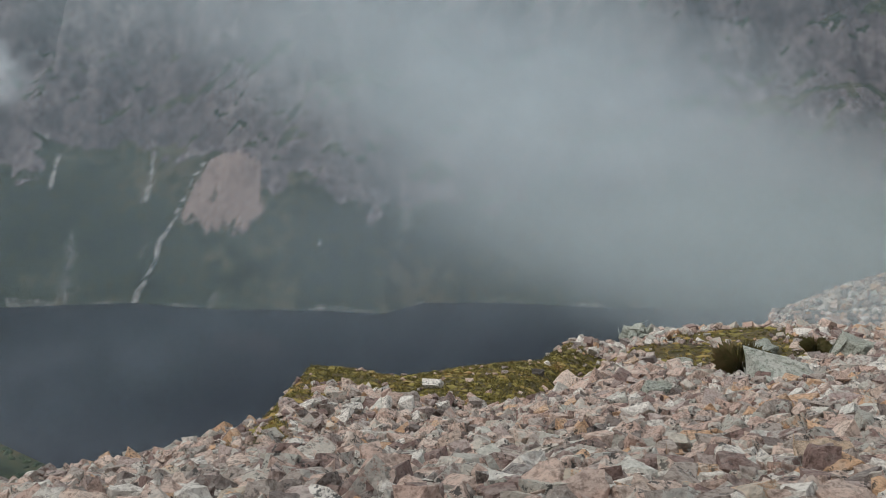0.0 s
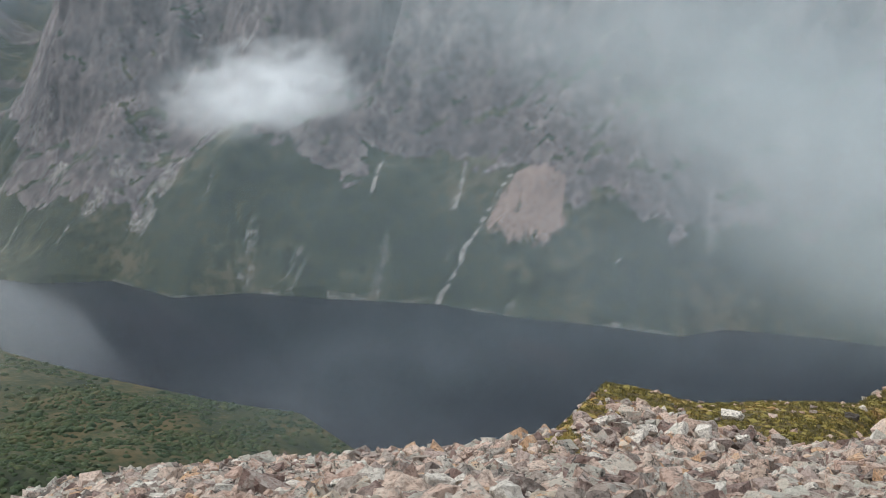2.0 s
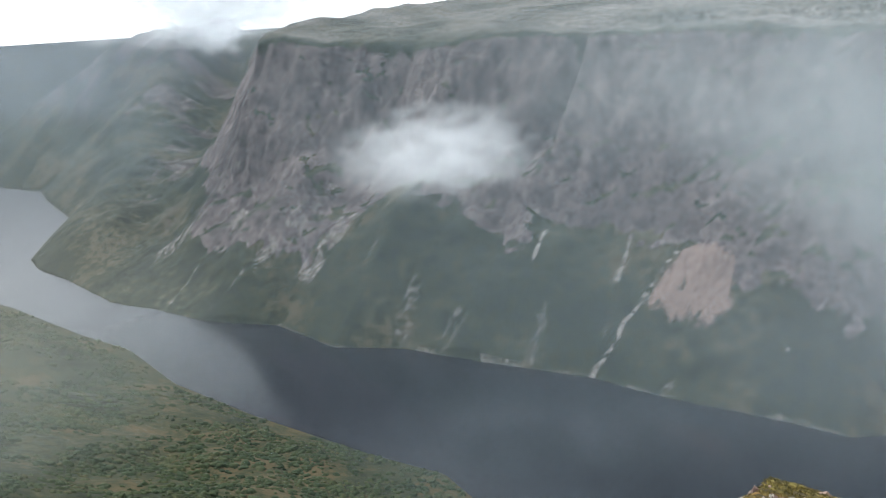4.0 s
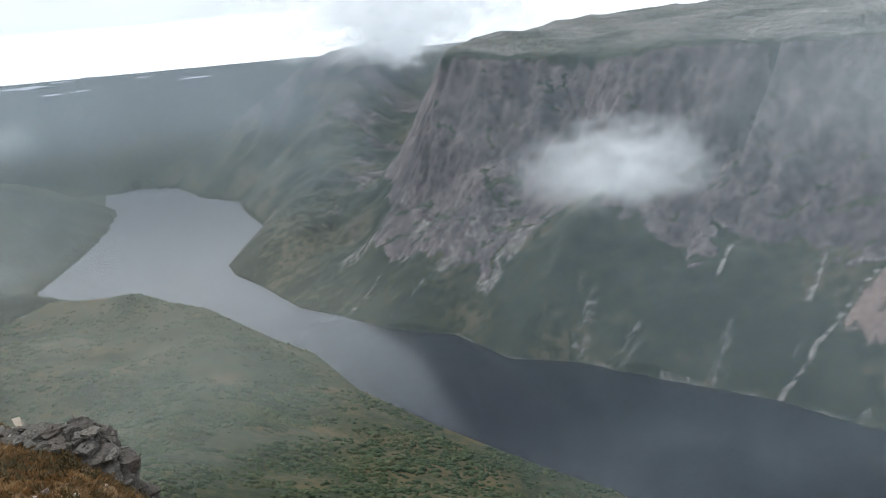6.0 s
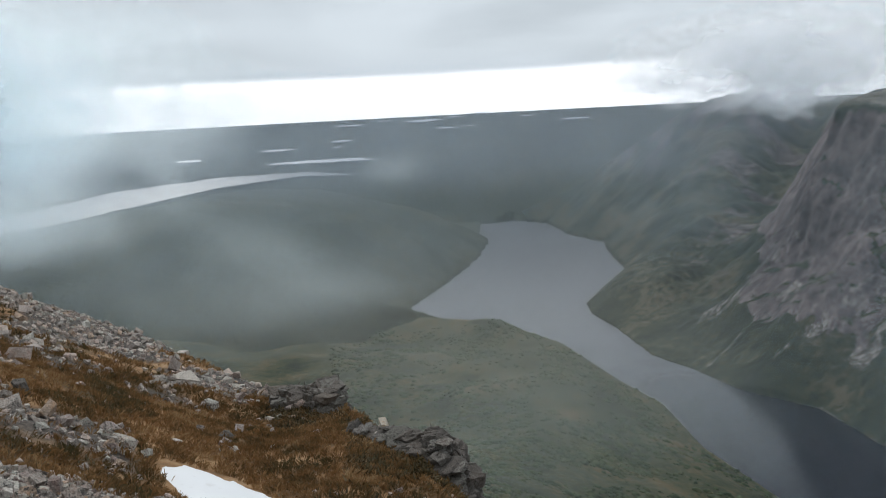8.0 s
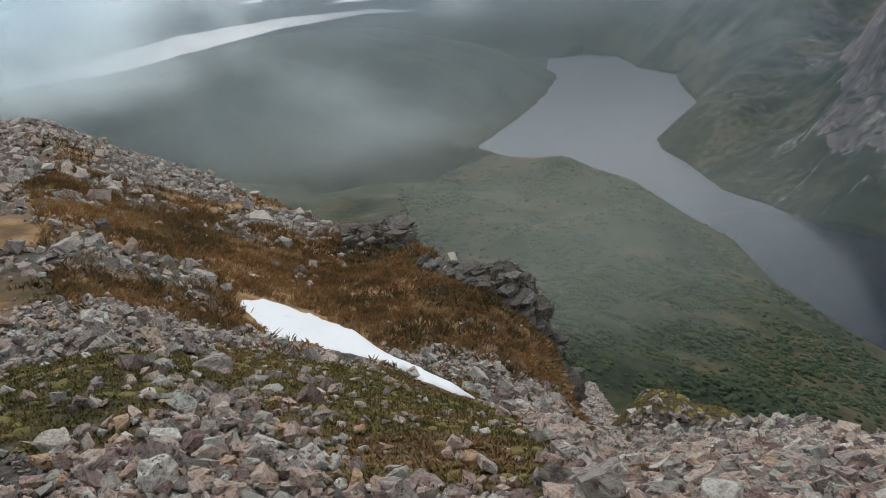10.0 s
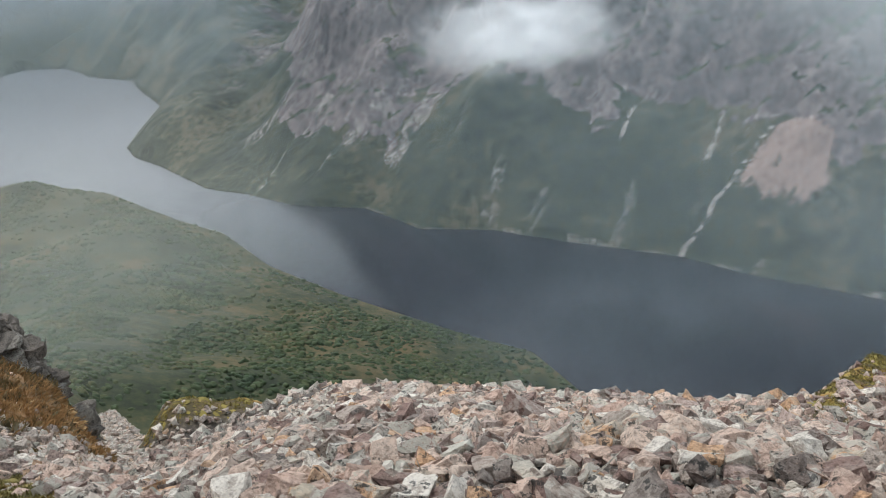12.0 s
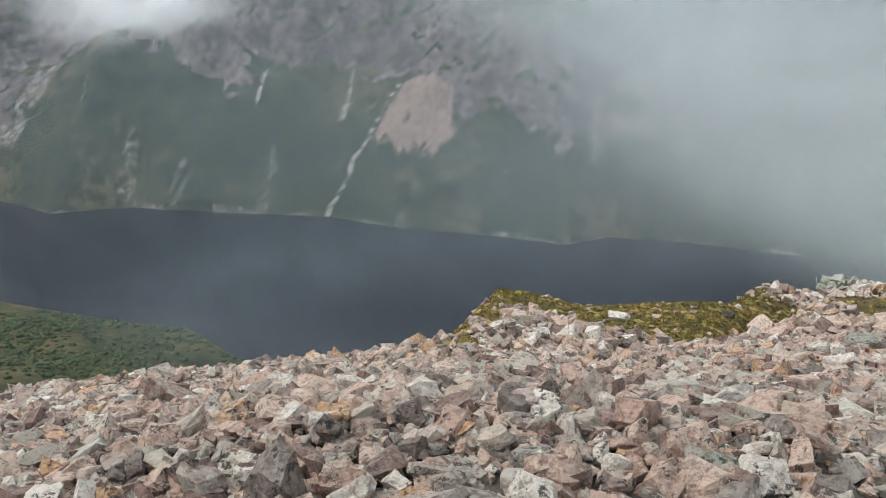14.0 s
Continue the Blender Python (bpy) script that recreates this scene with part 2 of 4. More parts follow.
def mist_material(name, density, size, seed, low=0.36, high=0.7, soft=0.15, squeeze=(1, 1, 1.5), white=(0.90, 0.92, 0.93), lean=1.6, torn=1.1):
    """Droplets that scatter light both ways; thin at the bank's outer edge, torn by noise."""
    m, nt = material(name)
    local = N(nt, "ShaderNodeTexCoord").outputs["Object"]
    p = N(nt, "ShaderNodeVectorMath", {0: place_of(nt), 1: (seed * 913.0, seed * 377.0, seed * 151.0)}, operation="ADD").outputs[0]
    far = N(nt, "ShaderNodeVectorMath", {0: local}, operation="LENGTH").outputs["Value"]
    puff = noisy(nt, p, 1.0 / size, 6, 0.58, squeeze)
    edge = calc(nt, "ADD", far, calc(nt, "MULTIPLY", calc(nt, "SUBTRACT", puff, 0.5), torn))
    body = span(nt, edge, soft, 0.98, 1.0, 0.0)
    body = calc(nt, "MULTIPLY", body, span(nt, far, 0.72, 0.97, 1.0, 0.0))
    alpha = calc(nt, "MULTIPLY", calc(nt, "MULTIPLY", body, span(nt, puff, low, high, 0.25, 1.0)), density)
    white = (*white, 1)
    flat = N(nt, "ShaderNodeNewGeometry").outputs["Normal"]
    front, rear = ((N(nt, "ShaderNodeVectorMath", {0: N(nt, "ShaderNodeVectorMath", {0: flat, 1: (0, 0, k * lean)}, operation="ADD").outputs[0]}, operation="NORMALIZE").outputs[0]) for k in (1, -1))
    both = N(nt, "ShaderNodeAddShader", {0: N(nt, "ShaderNodeBsdfDiffuse", {0: white, "Normal": front}).outputs[0], 1: N(nt, "ShaderNodeBsdfTranslucent", {0: white, "Normal": rear}).outputs[0]})
    shader = N(nt, "ShaderNodeMixShader", {0: alpha, 1: N(nt, "ShaderNodeBsdfTransparent").outputs[0], 2: both.outputs[0]})
    N(nt, "ShaderNodeOutputMaterial", {0: shader.outputs[0]})
    return m


GROUND, WALL, PLAIN, WATER, SNOW = ground_material(), wall_material(), plain_material(), water_material(), snow_material()


# ---------------------------------------------------------------- shapes and noise
def lattice(i, j, seed):
    h = (i.astype(np.int64) * 374761393 + j.astype(np.int64) * 668265263 + seed * 974634777) & 0xFFFFFFFF
    h = ((h ^ (h >> 13)) * 1274126177) & 0xFFFFFFFF
    return ((h ^ (h >> 16)) & 0xFFFF) / 65535.0


def wave(x, y, seed=0):
    i, j = np.floor(x), np.floor(y)
    u, v = x - i, y - j
    u, v = u * u * (3 - 2 * u), v * v * (3 - 2 * v)
    a, b, c, d = lattice(i, j, seed), lattice(i + 1, j, seed), lattice(i, j + 1, seed), lattice(i + 1, j + 1, seed)
    return (a * (1 - u) + b * u) * (1 - v) + (c * (1 - u) + d * u) * v - 0.5


def fbm(x, y, octaves=4, seed=0, gain=0.5):
    x, y = np.asarray(x, float), np.asarray(y, float)
    total, amp = 0.0, 1.0
    for k in range(octaves):
        total = total + amp * wave(x * 2**k + 17.3 * k, y * 2**k - 9.1 * k, seed + k)
        amp *= gain
    return total


def step(a, b, v):
    t = np.clip((np.asarray(v, float) - a) / (b - a), 0, 1)
    return t * t * (3 - 2 * t)


def mesh_of(name, verts, faces, mat, smooth=False, cover=None):
    """A mesh from arrays of corners and of faces with equally many corners each."""
    me = bpy.data.meshes.new(name)
    verts, faces = np.asarray(verts, np.float32), np.asarray(faces, np.int32)
    count, k = faces.shape
    me.vertices.add(len(verts))
    me.vertices.foreach_set("co", verts.ravel())
    me.loops.add(count * k)
    me.loops.foreach_set("vertex_index", faces.ravel())
    me.polygons.add(count)
    me.polygons.foreach_set("loop_start", np.arange(0, count * k, k, dtype=np.int32))
    me.polygons.foreach_set("use_smooth", np.full(count, smooth))
    me.update(calc_edges=True)
    if cover is not None:
        layer = me.color_attributes.new("cover", "FLOAT_COLOR", "POINT")
        layer.data.foreach_set("color", np.c_[cover, np.ones(len(verts))].astype(np.float32).ravel())
    me.materials.append(mat)
    return me


def sheet_faces(rows, cols, wrap=False):
    i, j = np.meshgrid(np.arange(rows - 1), np.arange(cols if wrap else cols - 1), indexing="ij")
    i, j = i.ravel(), j.ravel()
    n = (j + 1) % cols
    return np.stack([i * cols + j, i * cols + n, (i + 1) * cols + n, (i + 1) * cols + j], 1)


def part(name, me, parent, label="", m=None):
    ob = new(name, me)
    ob.parent = parent
    if m is not None:
        ob.matrix_basis = m
    return tagged(ob, label) if label else ob


# ---------------------------------------------------------------- the lie of the land
LAKE_Z = -500.0
SHORE = np.array([
    (900, 1000), (321, 1030), (81, 1080), (-28, 1089), (-78, 1062), (-151, 1081), (-300, 1100), (-412, 1128), (-616, 1136), (-717, 1142), (-829, 1108),
    (-984, 1168), (-1130, 1143), (-1264, 1163), (-1386, 1168), (-1432, 1186), (-1612, 1256), (-1751, 1297), (-1850, 1352), (-1978, 1499), (-2056, 1616),
    (-2170, 1730), (-2478, 1905), (-2576, 1975), (-2620, 2010), (-2908, 2040), (-2993, 2085), (-3230, 2172), (-3443, 2136), (-3400, 2000), (-3220, 1890),
    (-2867, 1671), (-2640, 1500), (-2450, 1335), (-2180, 1072), (-2030, 925), (-1915, 984), (-1785, 1077), (-1578, 1089), (-1299, 1017),
    (-1142, 987), (-965, 905), (-779, 859), (-575, 823), (-471, 813), (-381, 753), (-250, 690), (300, 640), (900, 620)], float)


def from_lake(x, y):
    """Distance to the lake's shore, negative on the water."""
    x, y = np.asarray(x, float), np.asarray(y, float)
    best, inside = np.full(x.shape, 1e18), np.zeros(x.shape, bool)
    for (ax, ay), (bx, by) in zip(SHORE, np.roll(SHORE, -1, 0)):
        dx, dy = bx - ax, by - ay
        t = np.clip(((x - ax) * dx + (y - ay) * dy) / (dx * dx + dy * dy), 0, 1)
        best = np.minimum(best, (x - ax - t * dx) ** 2 + (y - ay - t * dy) ** 2)
        inside ^= ((ay > y) != (by > y)) & (x < dx * (y - ay) / (by - ay + 1e-12) + ax)
    return np.where(inside, -1, 1) * np.sqrt(best)


# crest of the stony shoulder round the camera: bearing, then distance and dip half way down, then distance and dip of its edge
SHOULDER = np.array([
    (-125, 18, -14, 70, -2), (-90, 16, -17.5, 64, -7.7), (-82, 16, -21, 50, -12.2), (-76, 16, -23, 38, -15.6), (-70, 13.6, -25.3, 29, -17.6),
    (-65, 12.8, -27.3, 21, -20.8), (-61.5, 12.8, -28.5, 19, -24.6), (-60.3, 12.8, -29.4, 17, -28.5), (-59, 12.4, -30.4, 17, -29.7), (-57, 11, -30.6, 18, -29.9),
    (-55, 9.6, -30.7, 20, -29.9), (-52, 9.6, -30.6, 18, -29.6), (-50, 9.6, -30.3, 18, -29.2),
    (-44, 8, -30, 16, -28.3), (-28, 6.4, -32.5, 12, -31.0), (-18, 6.4, -33.5, 11.5, -31.8), (-12, 8, -32.5, 15, -30.6), (-8.5, 11, -31, 21, -28.1),
    (-2, 7.5, -33.6, 22, -28.8), (7, 7.5, -33.2, 24, -28.5), (14, 7.5, -32, 37, -26.5), (21, 7.5, -31, 48, -25.3), (28, 8, -29.5, 50, -24.5), (50, 10, -24, 64, -18)], float)
BEAR = SHOULDER[:, 0]


def shoulder(az):
    k = [np.interp(az, BEAR, SHOULDER[:, c]) for c in range(1, 5)]
    return k[0], k[0] * np.tan(np.radians(k[1])), k[2], k[2] * np.tan(np.radians(k[3]))


def valley(x, y):
    """The long green slope below, down to the water."""
    d, r, az = from_lake(x, y), np.hypot(x, y), np.degrees(np.arctan2(x, y))
    z = LAKE_Z + np.interp(d, (-400, -30, 0, 60, 200, 450, 580, 660, 700, 2500), (-60, -12, 0, 20, 60, 160, 320, 478, 498, 540))
    fall = np.interp(r, (0, 60, 300, 700, 1300, 1900, 2600), (-8, -34, -150, -330, -455, -485, -490)) + 12 * step(500, 1200, r)
    west = step(10, -10, az) * step(-150, -125, az)
    z = z + west * (np.minimum(z, fall) - z)
    side = np.interp(az, (17, 21.8, 27.6, 45, 80), (-27, -24.4, -21.6, -15, -6))
    flank = r * np.tan(np.radians(side)) - 0.6 * np.maximum(0, r - 330)
    east = step(19.6, 21.4, az) * step(140, 100, az) * step(700, 420, r)
    z = z + east * np.maximum(0, flank - z)
    z = z + step(60, 300, r) * (26 * (1 - 0.7 * east) * fbm(x / 170, y / 170, 3, 5) + 3 * fbm(x / 55, y / 55, 2, 9)) * step(0, 90, d)
    return z, d


def land(x, y):
    """Height of the ground on the camera's side."""
    x, y = np.asarray(x, float), np.asarray(y, float)
    r, az = np.hypot(x, y), np.degrees(np.arctan2(x, y))
    rm, zm, re, ze = shoulder(np.clip(az, -125, 50))
    foot = -1.62 - 0.21 * np.minimum(r, 3.2)
    a = np.clip((r - 3.2) / np.maximum(rm - 3.2, 0.1), 0, 1)
    b = np.clip((r - rm) / (re - rm), 0, 1)
    near = np.where(r < 3.2, foot, np.where(r < rm, foot + a * (zm - foot), zm + b * (ze - zm)))
    near = near - 0.62 * np.maximum(0, r - re) - 0.004 * np.maximum(0, r - re) ** 2
    near = near + 2.9 * np.exp(-(((x + 23.9) ** 2 + (y - 18.1) ** 2) / 16) ** 1.6)
    behind = step(50, 75, az) + step(-125, -145, az)
    back = -1.62 + 0.03 * r
    near = near + np.clip(behind, 0, 1) * (back - near)
    near = near + step(1.5, 5, r) * (0.22 * fbm(x / 2.6, y / 2.6, 3, 2) + 0.5 * step(8, 30, r) * fbm(x / 7, y / 7, 3, 3))
    crest = step(-12, -8.5, az) * step(26, 20, az)
    near = near + crest * (0.16 * np.exp(-(((r - re + 1.5) / 2.0) ** 2)) - 0.5 * np.exp(-(((r - re + 8.5) / 3.2) ** 2)))
    bench = step(6, 10, az) * step(30, 22, az)
    near = near + bench * (0.6 * np.exp(-(((r - 26) / 3.4) ** 2)) - 0.4 * np.exp(-(((r - 18) / 3.0) ** 2)))
    far, d = valley(x, y)
    far = np.where(behind > 0.5, np.maximum(far, back - 0.02 * r), far)
    t = step(re * 1.1 + 3, re * 2.2 + 40, r)
    z = near + t * (far - near)
    # scree chute between the bank and the rubble mound
    chute = r * np.tan(np.radians(np.interp(r, (18, 30, 45, 62, 72), (-31.8, -30.6, -28.6, -26.9, -27.2)))) + 0.3 * fbm(x / 3, y / 3, 3, 14)
    side = np.interp(r, (20, 62), (-54.8, -57.7))
    inside = step(-60.9, -59.2, az) * step(0.6, -0.6, az - side) * step(17, 22, r) * step(84, 68, r)
    return z + inside * np.maximum(0, chute - z), d


# ---------------------------------------------------------------- ground sheet
def covers(x, y, z, d):
    """How much rusty turf, moss and valley growth lies at a place."""
    r, az = np.hypot(x, y), np.degrees(np.arctan2(x, y))
    _, _, re, _ = shoulder(np.clip(az, -125, 50))
    n1, n2 = fbm(x / 4.5, y / 4.5, 4, 21), fbm(x / 2.2, y / 2.2, 4, 33)
    start = np.interp(az, (-90, -67, -65, -60), (12.6, 14.0, 13.2, 13.0))
    turf = step(-59.2, -60.3, az) * step(0, 1.6, r - start) * step(-0.45, -0.2, n1 + 0.3 * n2 + 0.2 * step(30, 22, r)) * step(-135, -120, az)
    # streams of bare stones through the turf
    upper = step(28.6, 31.5, r + 7 * n2) * step(-70.5, -73, az) * step(0.2, 0.02, n1 + 0.5 * n2)
    lower = step(-81.8, -84, az + 6 * n1) * step(16, 17.5, r + 3 * n1) * step(23, 21.2, r + 4 * n2) * step(0.16, 0.0, n1 + 0.3 * n2)
    west = step(-88, -93, az) * step(0.0, 0.12, n1 + 0.4 * n2)
    turf = turf * (1 - 0.95 * np.maximum.reduce([upper, lower, west]))
    moss = step(-57, -62, az) * step(3.4, 5.0, r) * step(14, 11, r) * step(-0.10, 0.05, n2 + 0.5 * n1 + 0.42 * step(-83, -78, az) * step(-61, -65, az) * step(3.6, 4.8, r))
    moss = moss * (1 - 0.9 * np.exp(-(((az + 86) / 5) ** 2) - ((r - 5.9) / 1.2) ** 2))
    knob = step(-14.5, -11, az) * step(12, 8, az) * step(re - 7.6, re - 5.4, r + 6 * n2) * step(-0.62, -0.4, n1)
    band = step(5, 9, az) * step(30, 22, az) * step(18, 20.5, r + 4 * n2) * step(34, 29, r) * step(-0.22, -0.08, n1 + 0.5 * n2)
    rim = step(-41, -38, az) * step(-33, -36, az) * step(re - 2.5, re - 0.8, r)
    moss = np.maximum.reduce([moss, knob * step(re + 6, re + 2, r), band, rim])
    green = step(re + 6, re * 1.6 + 22, r) * step(20, 10, az) * step(-140, -120, az)
    gully = step(-61.2, -60.2, az - 1.2 * step(120, 320, r)) * step(-54.6, -55.8, az + 2.8 * step(60, 300, r) + 3 * n1) * step(380, 300, r)
    knoll = np.exp(-((x + 23.9) ** 2 + (y - 18.1) ** 2) / 14)
    green = green * (1 - 0.9 * gully)
    moss = np.maximum(moss, step(0.25, 0.6, knoll))
    return np.stack([turf, moss * (1 - green) + step(0.25, 0.6, knoll) * 0.5 * green, np.clip(green + (1 - 0.9 * gully) * step(120, 260, r) * (0.35 + 0.65 * step(24, 12, az)), 0, 1)], -1)


def build_ground():
    az = np.r_[np.arange(-180, -126, 6.0), np.arange(-126, -100, 1.5), np.arange(-100, 36, 0.34), np.arange(36, 60, 1.5), np.arange(60, 180, 6.0)]
    r = np.r_[0.0, np.geomspace(0.5, 70, 250), np.geomspace(71, 2300, 300), np.geomspace(2400, 4900, 12)]
    rr, aa = np.meshgrid(r, np.radians(az), indexing="ij")
    x, y = rr * np.sin(aa), rr * np.cos(aa)
    z, d = land(x, y)
    middle = np.interp(x, (-3400, -2500, -2060, -1990, -1800, -1300, -900, -400, 900), (2050, 1600, 1100, 760, 1120, 1085, 1020, 950, 820))
    gone = (y > middle) | ((x < -2040) & (y > -900)) | ((aa < radians(-40)) & (aa > radians(-118)) & (rr > 2250))
    z = np.where(gone, -575.0, z)
    me = mesh_of("ground", np.stack([x, y, z], -1).reshape(-1, 3), sheet_faces(len(r), len(az), True)[:, ::-1], GROUND, True, covers(x, y, z, d).reshape(-1, 3))
    return tagged(new("ground", me), "steep stony mountainside with turf falling to the lake", "ground", kind="structure")


GROUND_OB = build_ground()


# ---------------------------------------------------------------- far side of the fjord
# pale scree runs and streams on the far slope: x and height at the top, x and height at the foot, half width, strength
RUNS = ((-334, -353, -383, -434, 4, 0.9), (-383, -434, -413, -503, 5, 1.0), (-747, -412, -723, -495, 22, 0.36), (-644, -446, -648, -500, 26, 0.36),
        (-512, -430, -503, -502, 20, 0.36), (-408, -352, -412, -394, 6, 0.8), (-551, -345, -551, -376, 4, 0.8), (-168, -425, -148, -462, 3, 0.7),
        (-55, -367, -45, -448, 15, 0.34), (-1236, -440, -1245, -490, 8, 0.6), (-1108, -430, -1134, -500, 7, 0.7), (-848, -301, -835, -375, 4, 0.45),
        (-402, -412, -414, -452, 16, 0.3), (-298, -480, -312, -502, 9, 0.5),
        (-2140, -285, -2240, -378, 9, 0.45), (-2420, -190, -2560, -290, 12, 0.4), (-1690, -300, -1760, -390, 8, 0.3))


def far_side(x, y):
    d = from_lake(x, y)
    sd = (x + 1264) * 0.83 + (y - 1163) * 0.55
    n = fbm(x / 210, y / 400, 4, 41)
    da = np.minimum(d, 410 + (sd - 195) * 2.2)
    cliffy = step(190, 240, da) * step(470, 400, da)
    face = step(-30, 40, 410 + (sd - 195) * 2.2 - d)
    ribs = (0.3 + 0.7 * face) * (22 * fbm(x / 48, y / 60, 5, 44, 0.6) + 10 * fbm(x / 17, y / 17, 3, 47))
    gully = 58 * np.exp(-(((x + 600 - 0.30 * (da - 300)) / 13) ** 2)) + 22 * np.exp(-(((x + 905 + 0.2 * (da - 300)) / 16) ** 2))
    dd = da - cliffy * (ribs + gully) - 34 * n
    za = np.interp(dd, (-200, 0, 225, 300, 410, 470, 620, 1250, 2400), (-60, 0, 146, 285, 440, 456, 480, 520, 526))
    dip = 0.5 * (1 - np.cos(np.clip((x + 450) / 900, -1, 1) * np.pi)) * 10
    za = za + 15 * fbm(x / 150, y / 150, 4, 49) * step(300, 420, da) + 20 * np.exp(-(((x + 1290) / 130) ** 2)) * step(380, 430, da) - dip * step(400, 900, da) - 22 * step(0, 900, x)
    cut = 1 - 0.62 * np.exp(-(((sd + 60) / 190) ** 2))
    slope_b = 0.92 * d * cut + 34 * step(40, 250, d) * fbm(x / 150, y / 170, 5, 52) + 24 * step(40, 220, d) * fbm(x / 55, y / 55, 4, 53)
    cap = 530 - 0.60 * np.maximum(0, -2600 - x) - 110 * np.exp(-((sd / 190) ** 2)) - 70 * step(120, 380, sd) + 30 * fbm(x / 300, y / 300, 4, 55)
    zb = np.where(d > 0, np.minimum(slope_b, cap), d * 0.3)
    z = np.where(d > 0, np.maximum(za, zb), np.minimum(za, zb))
    z = z + step(20, 120, d) * 5 * fbm(x / 35, y / 35, 4, 58)
    south = np.interp(x, (-3800, -3400, -2500, -2000, -1500, -900, 1500), (2200, 2080, 1700, 1200, 1110, 1020, 850))
    return np.where(y < south, -575.0, LAKE_Z + z), d, da


def build_far_side():
    xs = np.arange(-3800, 1500, 7.5)
    ys = np.r_[np.arange(1015, 1700, 4.0), np.arange(1700, 2500, 12.0), np.arange(2500, 3900, 60.0)]
    y, x = np.meshgrid(ys, xs, indexing="ij")
    z, d, da = far_side(x, y)
    base = np.interp(x, (-1420, -1300, -1000, -930, -850, -760, -600, -250, -100, 100), (-330, -425, -410, -370, -285, -325, -352, -352, -385, -395))
    lump = 60 * fbm(x / 75, z / 75, 4, 61) + 20 * fbm(x / 19, z / 19, 4, 63)
    steep = np.abs(np.gradient(z, axis=0) / np.gradient(y, axis=0))
    sd = (x + 1264) * 0.83 + (y - 1163) * 0.55
    main = step(-40, 60, sd)
    rock = step(-14, 14, z - base + lump) * step(0.5, 0.9, steep + 0.3 * fbm(x / 30, y / 30, 3, 65)) * step(425, 395, da) * (0.35 + 0.65 * main)
    rock = np.maximum(rock, (0.15 + 0.4 * step(0.0, 0.3, fbm(x / 80, y / 80, 4, 67))) * (1 - main) * step(90, 330, d))
    pale = np.zeros_like(x)
    for ax, az, bx, bz, wide, much in RUNS:
        t = np.clip((az - z) / (az - bz), -0.15, 1.1)
        off = np.abs(x - ax - t * (bx - ax) + 6 * fbm(z / 14, x * 0 + ax, 3, 71))
        reach = step(az + 12, az - 8, z) * step(bz - 8, bz + 2, z)
        ragged = step(-0.5, 0.25, fbm(x / 7, z / 22, 4, 73) + (0.62 if wide < 7 else 0.0))
        pale = np.maximum(pale, much * reach * step(wide * (0.6 + 0.8 * t), wide * (0.3 if wide > 10 else 0.0), off) * ragged * step(300, 260, da))
    pale = np.maximum(pale, 0.35 * step(5, 1, d) * step(-0.15, 0.2, fbm(x / 38, y / 90, 3, 75)))
    pale = np.maximum(pale, step(405, 450, da) * main * (0.4 + 0.3 * fbm(x / 120, y / 120, 4, 88)))
    grain = fbm(x / 13 + z / 40, z / 17, 4, 82) + 0.5 * fbm(x / 40, z / 40, 3, 84)
    bands = np.zeros_like(x)
    for ax, az, bx, bz, wide in ((-1283, -262, -1400, -455, 52), (-1000, -300, -1085, -425, 50), (-930, -330, -975, -445, 38), (-1180, -330, -1215, -420, 30)):
        t = (az - z) / (az - bz)
        bands = np.maximum(bands, step(wide, wide * 0.35, np.abs(x - ax - t * (bx - ax))) * step(-0.12, 0.1, t) * step(1.12, 0.85, t))
    rock = np.maximum(rock, 0.46 * bands * step(-0.25, 0.05, grain))
    ledges = bands * step(-0.02, 0.2, grain)
    pale = np.maximum(pale, 0.4 * ledges)
    pale = np.maximum(pale, 0.4 * step(30, 4, z - base + lump) * rock * step(20, 130, sd) * step(0.08, 0.3, fbm(x / 9, z / 12, 4, 87)))
    # red fan: its left side runs along the stream, its right side stands nearly upright, its foot frays
    fray = 7 * fbm(x / 13, z / 13, 4, 77)
    left, right = np.interp(-z, (333, 342, 353, 384, 416, 440), (-275, -306, -330, -350, -362, -366)), np.interp(-z, (335, 350, 400, 440), (-268, -245, -241, -250))
    tongues = -417 + 26 * fbm(x / 6, z / 70, 4, 79)
    red = step(-2, 6, x - left + fray) * step(-2, 6, right - x + fray) * step(-14, 12, z - tongues) * step(-333, -343, z) * (da < 330) * (0.92 + 0.3 * fbm(x / 5, z / 14, 4, 80))
    red = red * (1 - 0.75 * step(0.16, 0.3, fbm(x / 6, z / 16, 4, 78)) * step(-375, -395, z) * step(-265, -285, x))
    cover = np.stack([np.clip(pale, 0, 1), np.clip(red, 0, 0.9), rock], -1).reshape(-1, 3)
    me = mesh_of("mountain_north", np.stack([x, y, z], -1).reshape(-1, 3), sheet_faces(len(ys), len(xs)), WALL, True, cover)
    tagged(new("mountain_north", me), "sheer grey fjord wall above green scree-streaked slopes", "mountain", kind="structure")


build_far_side()


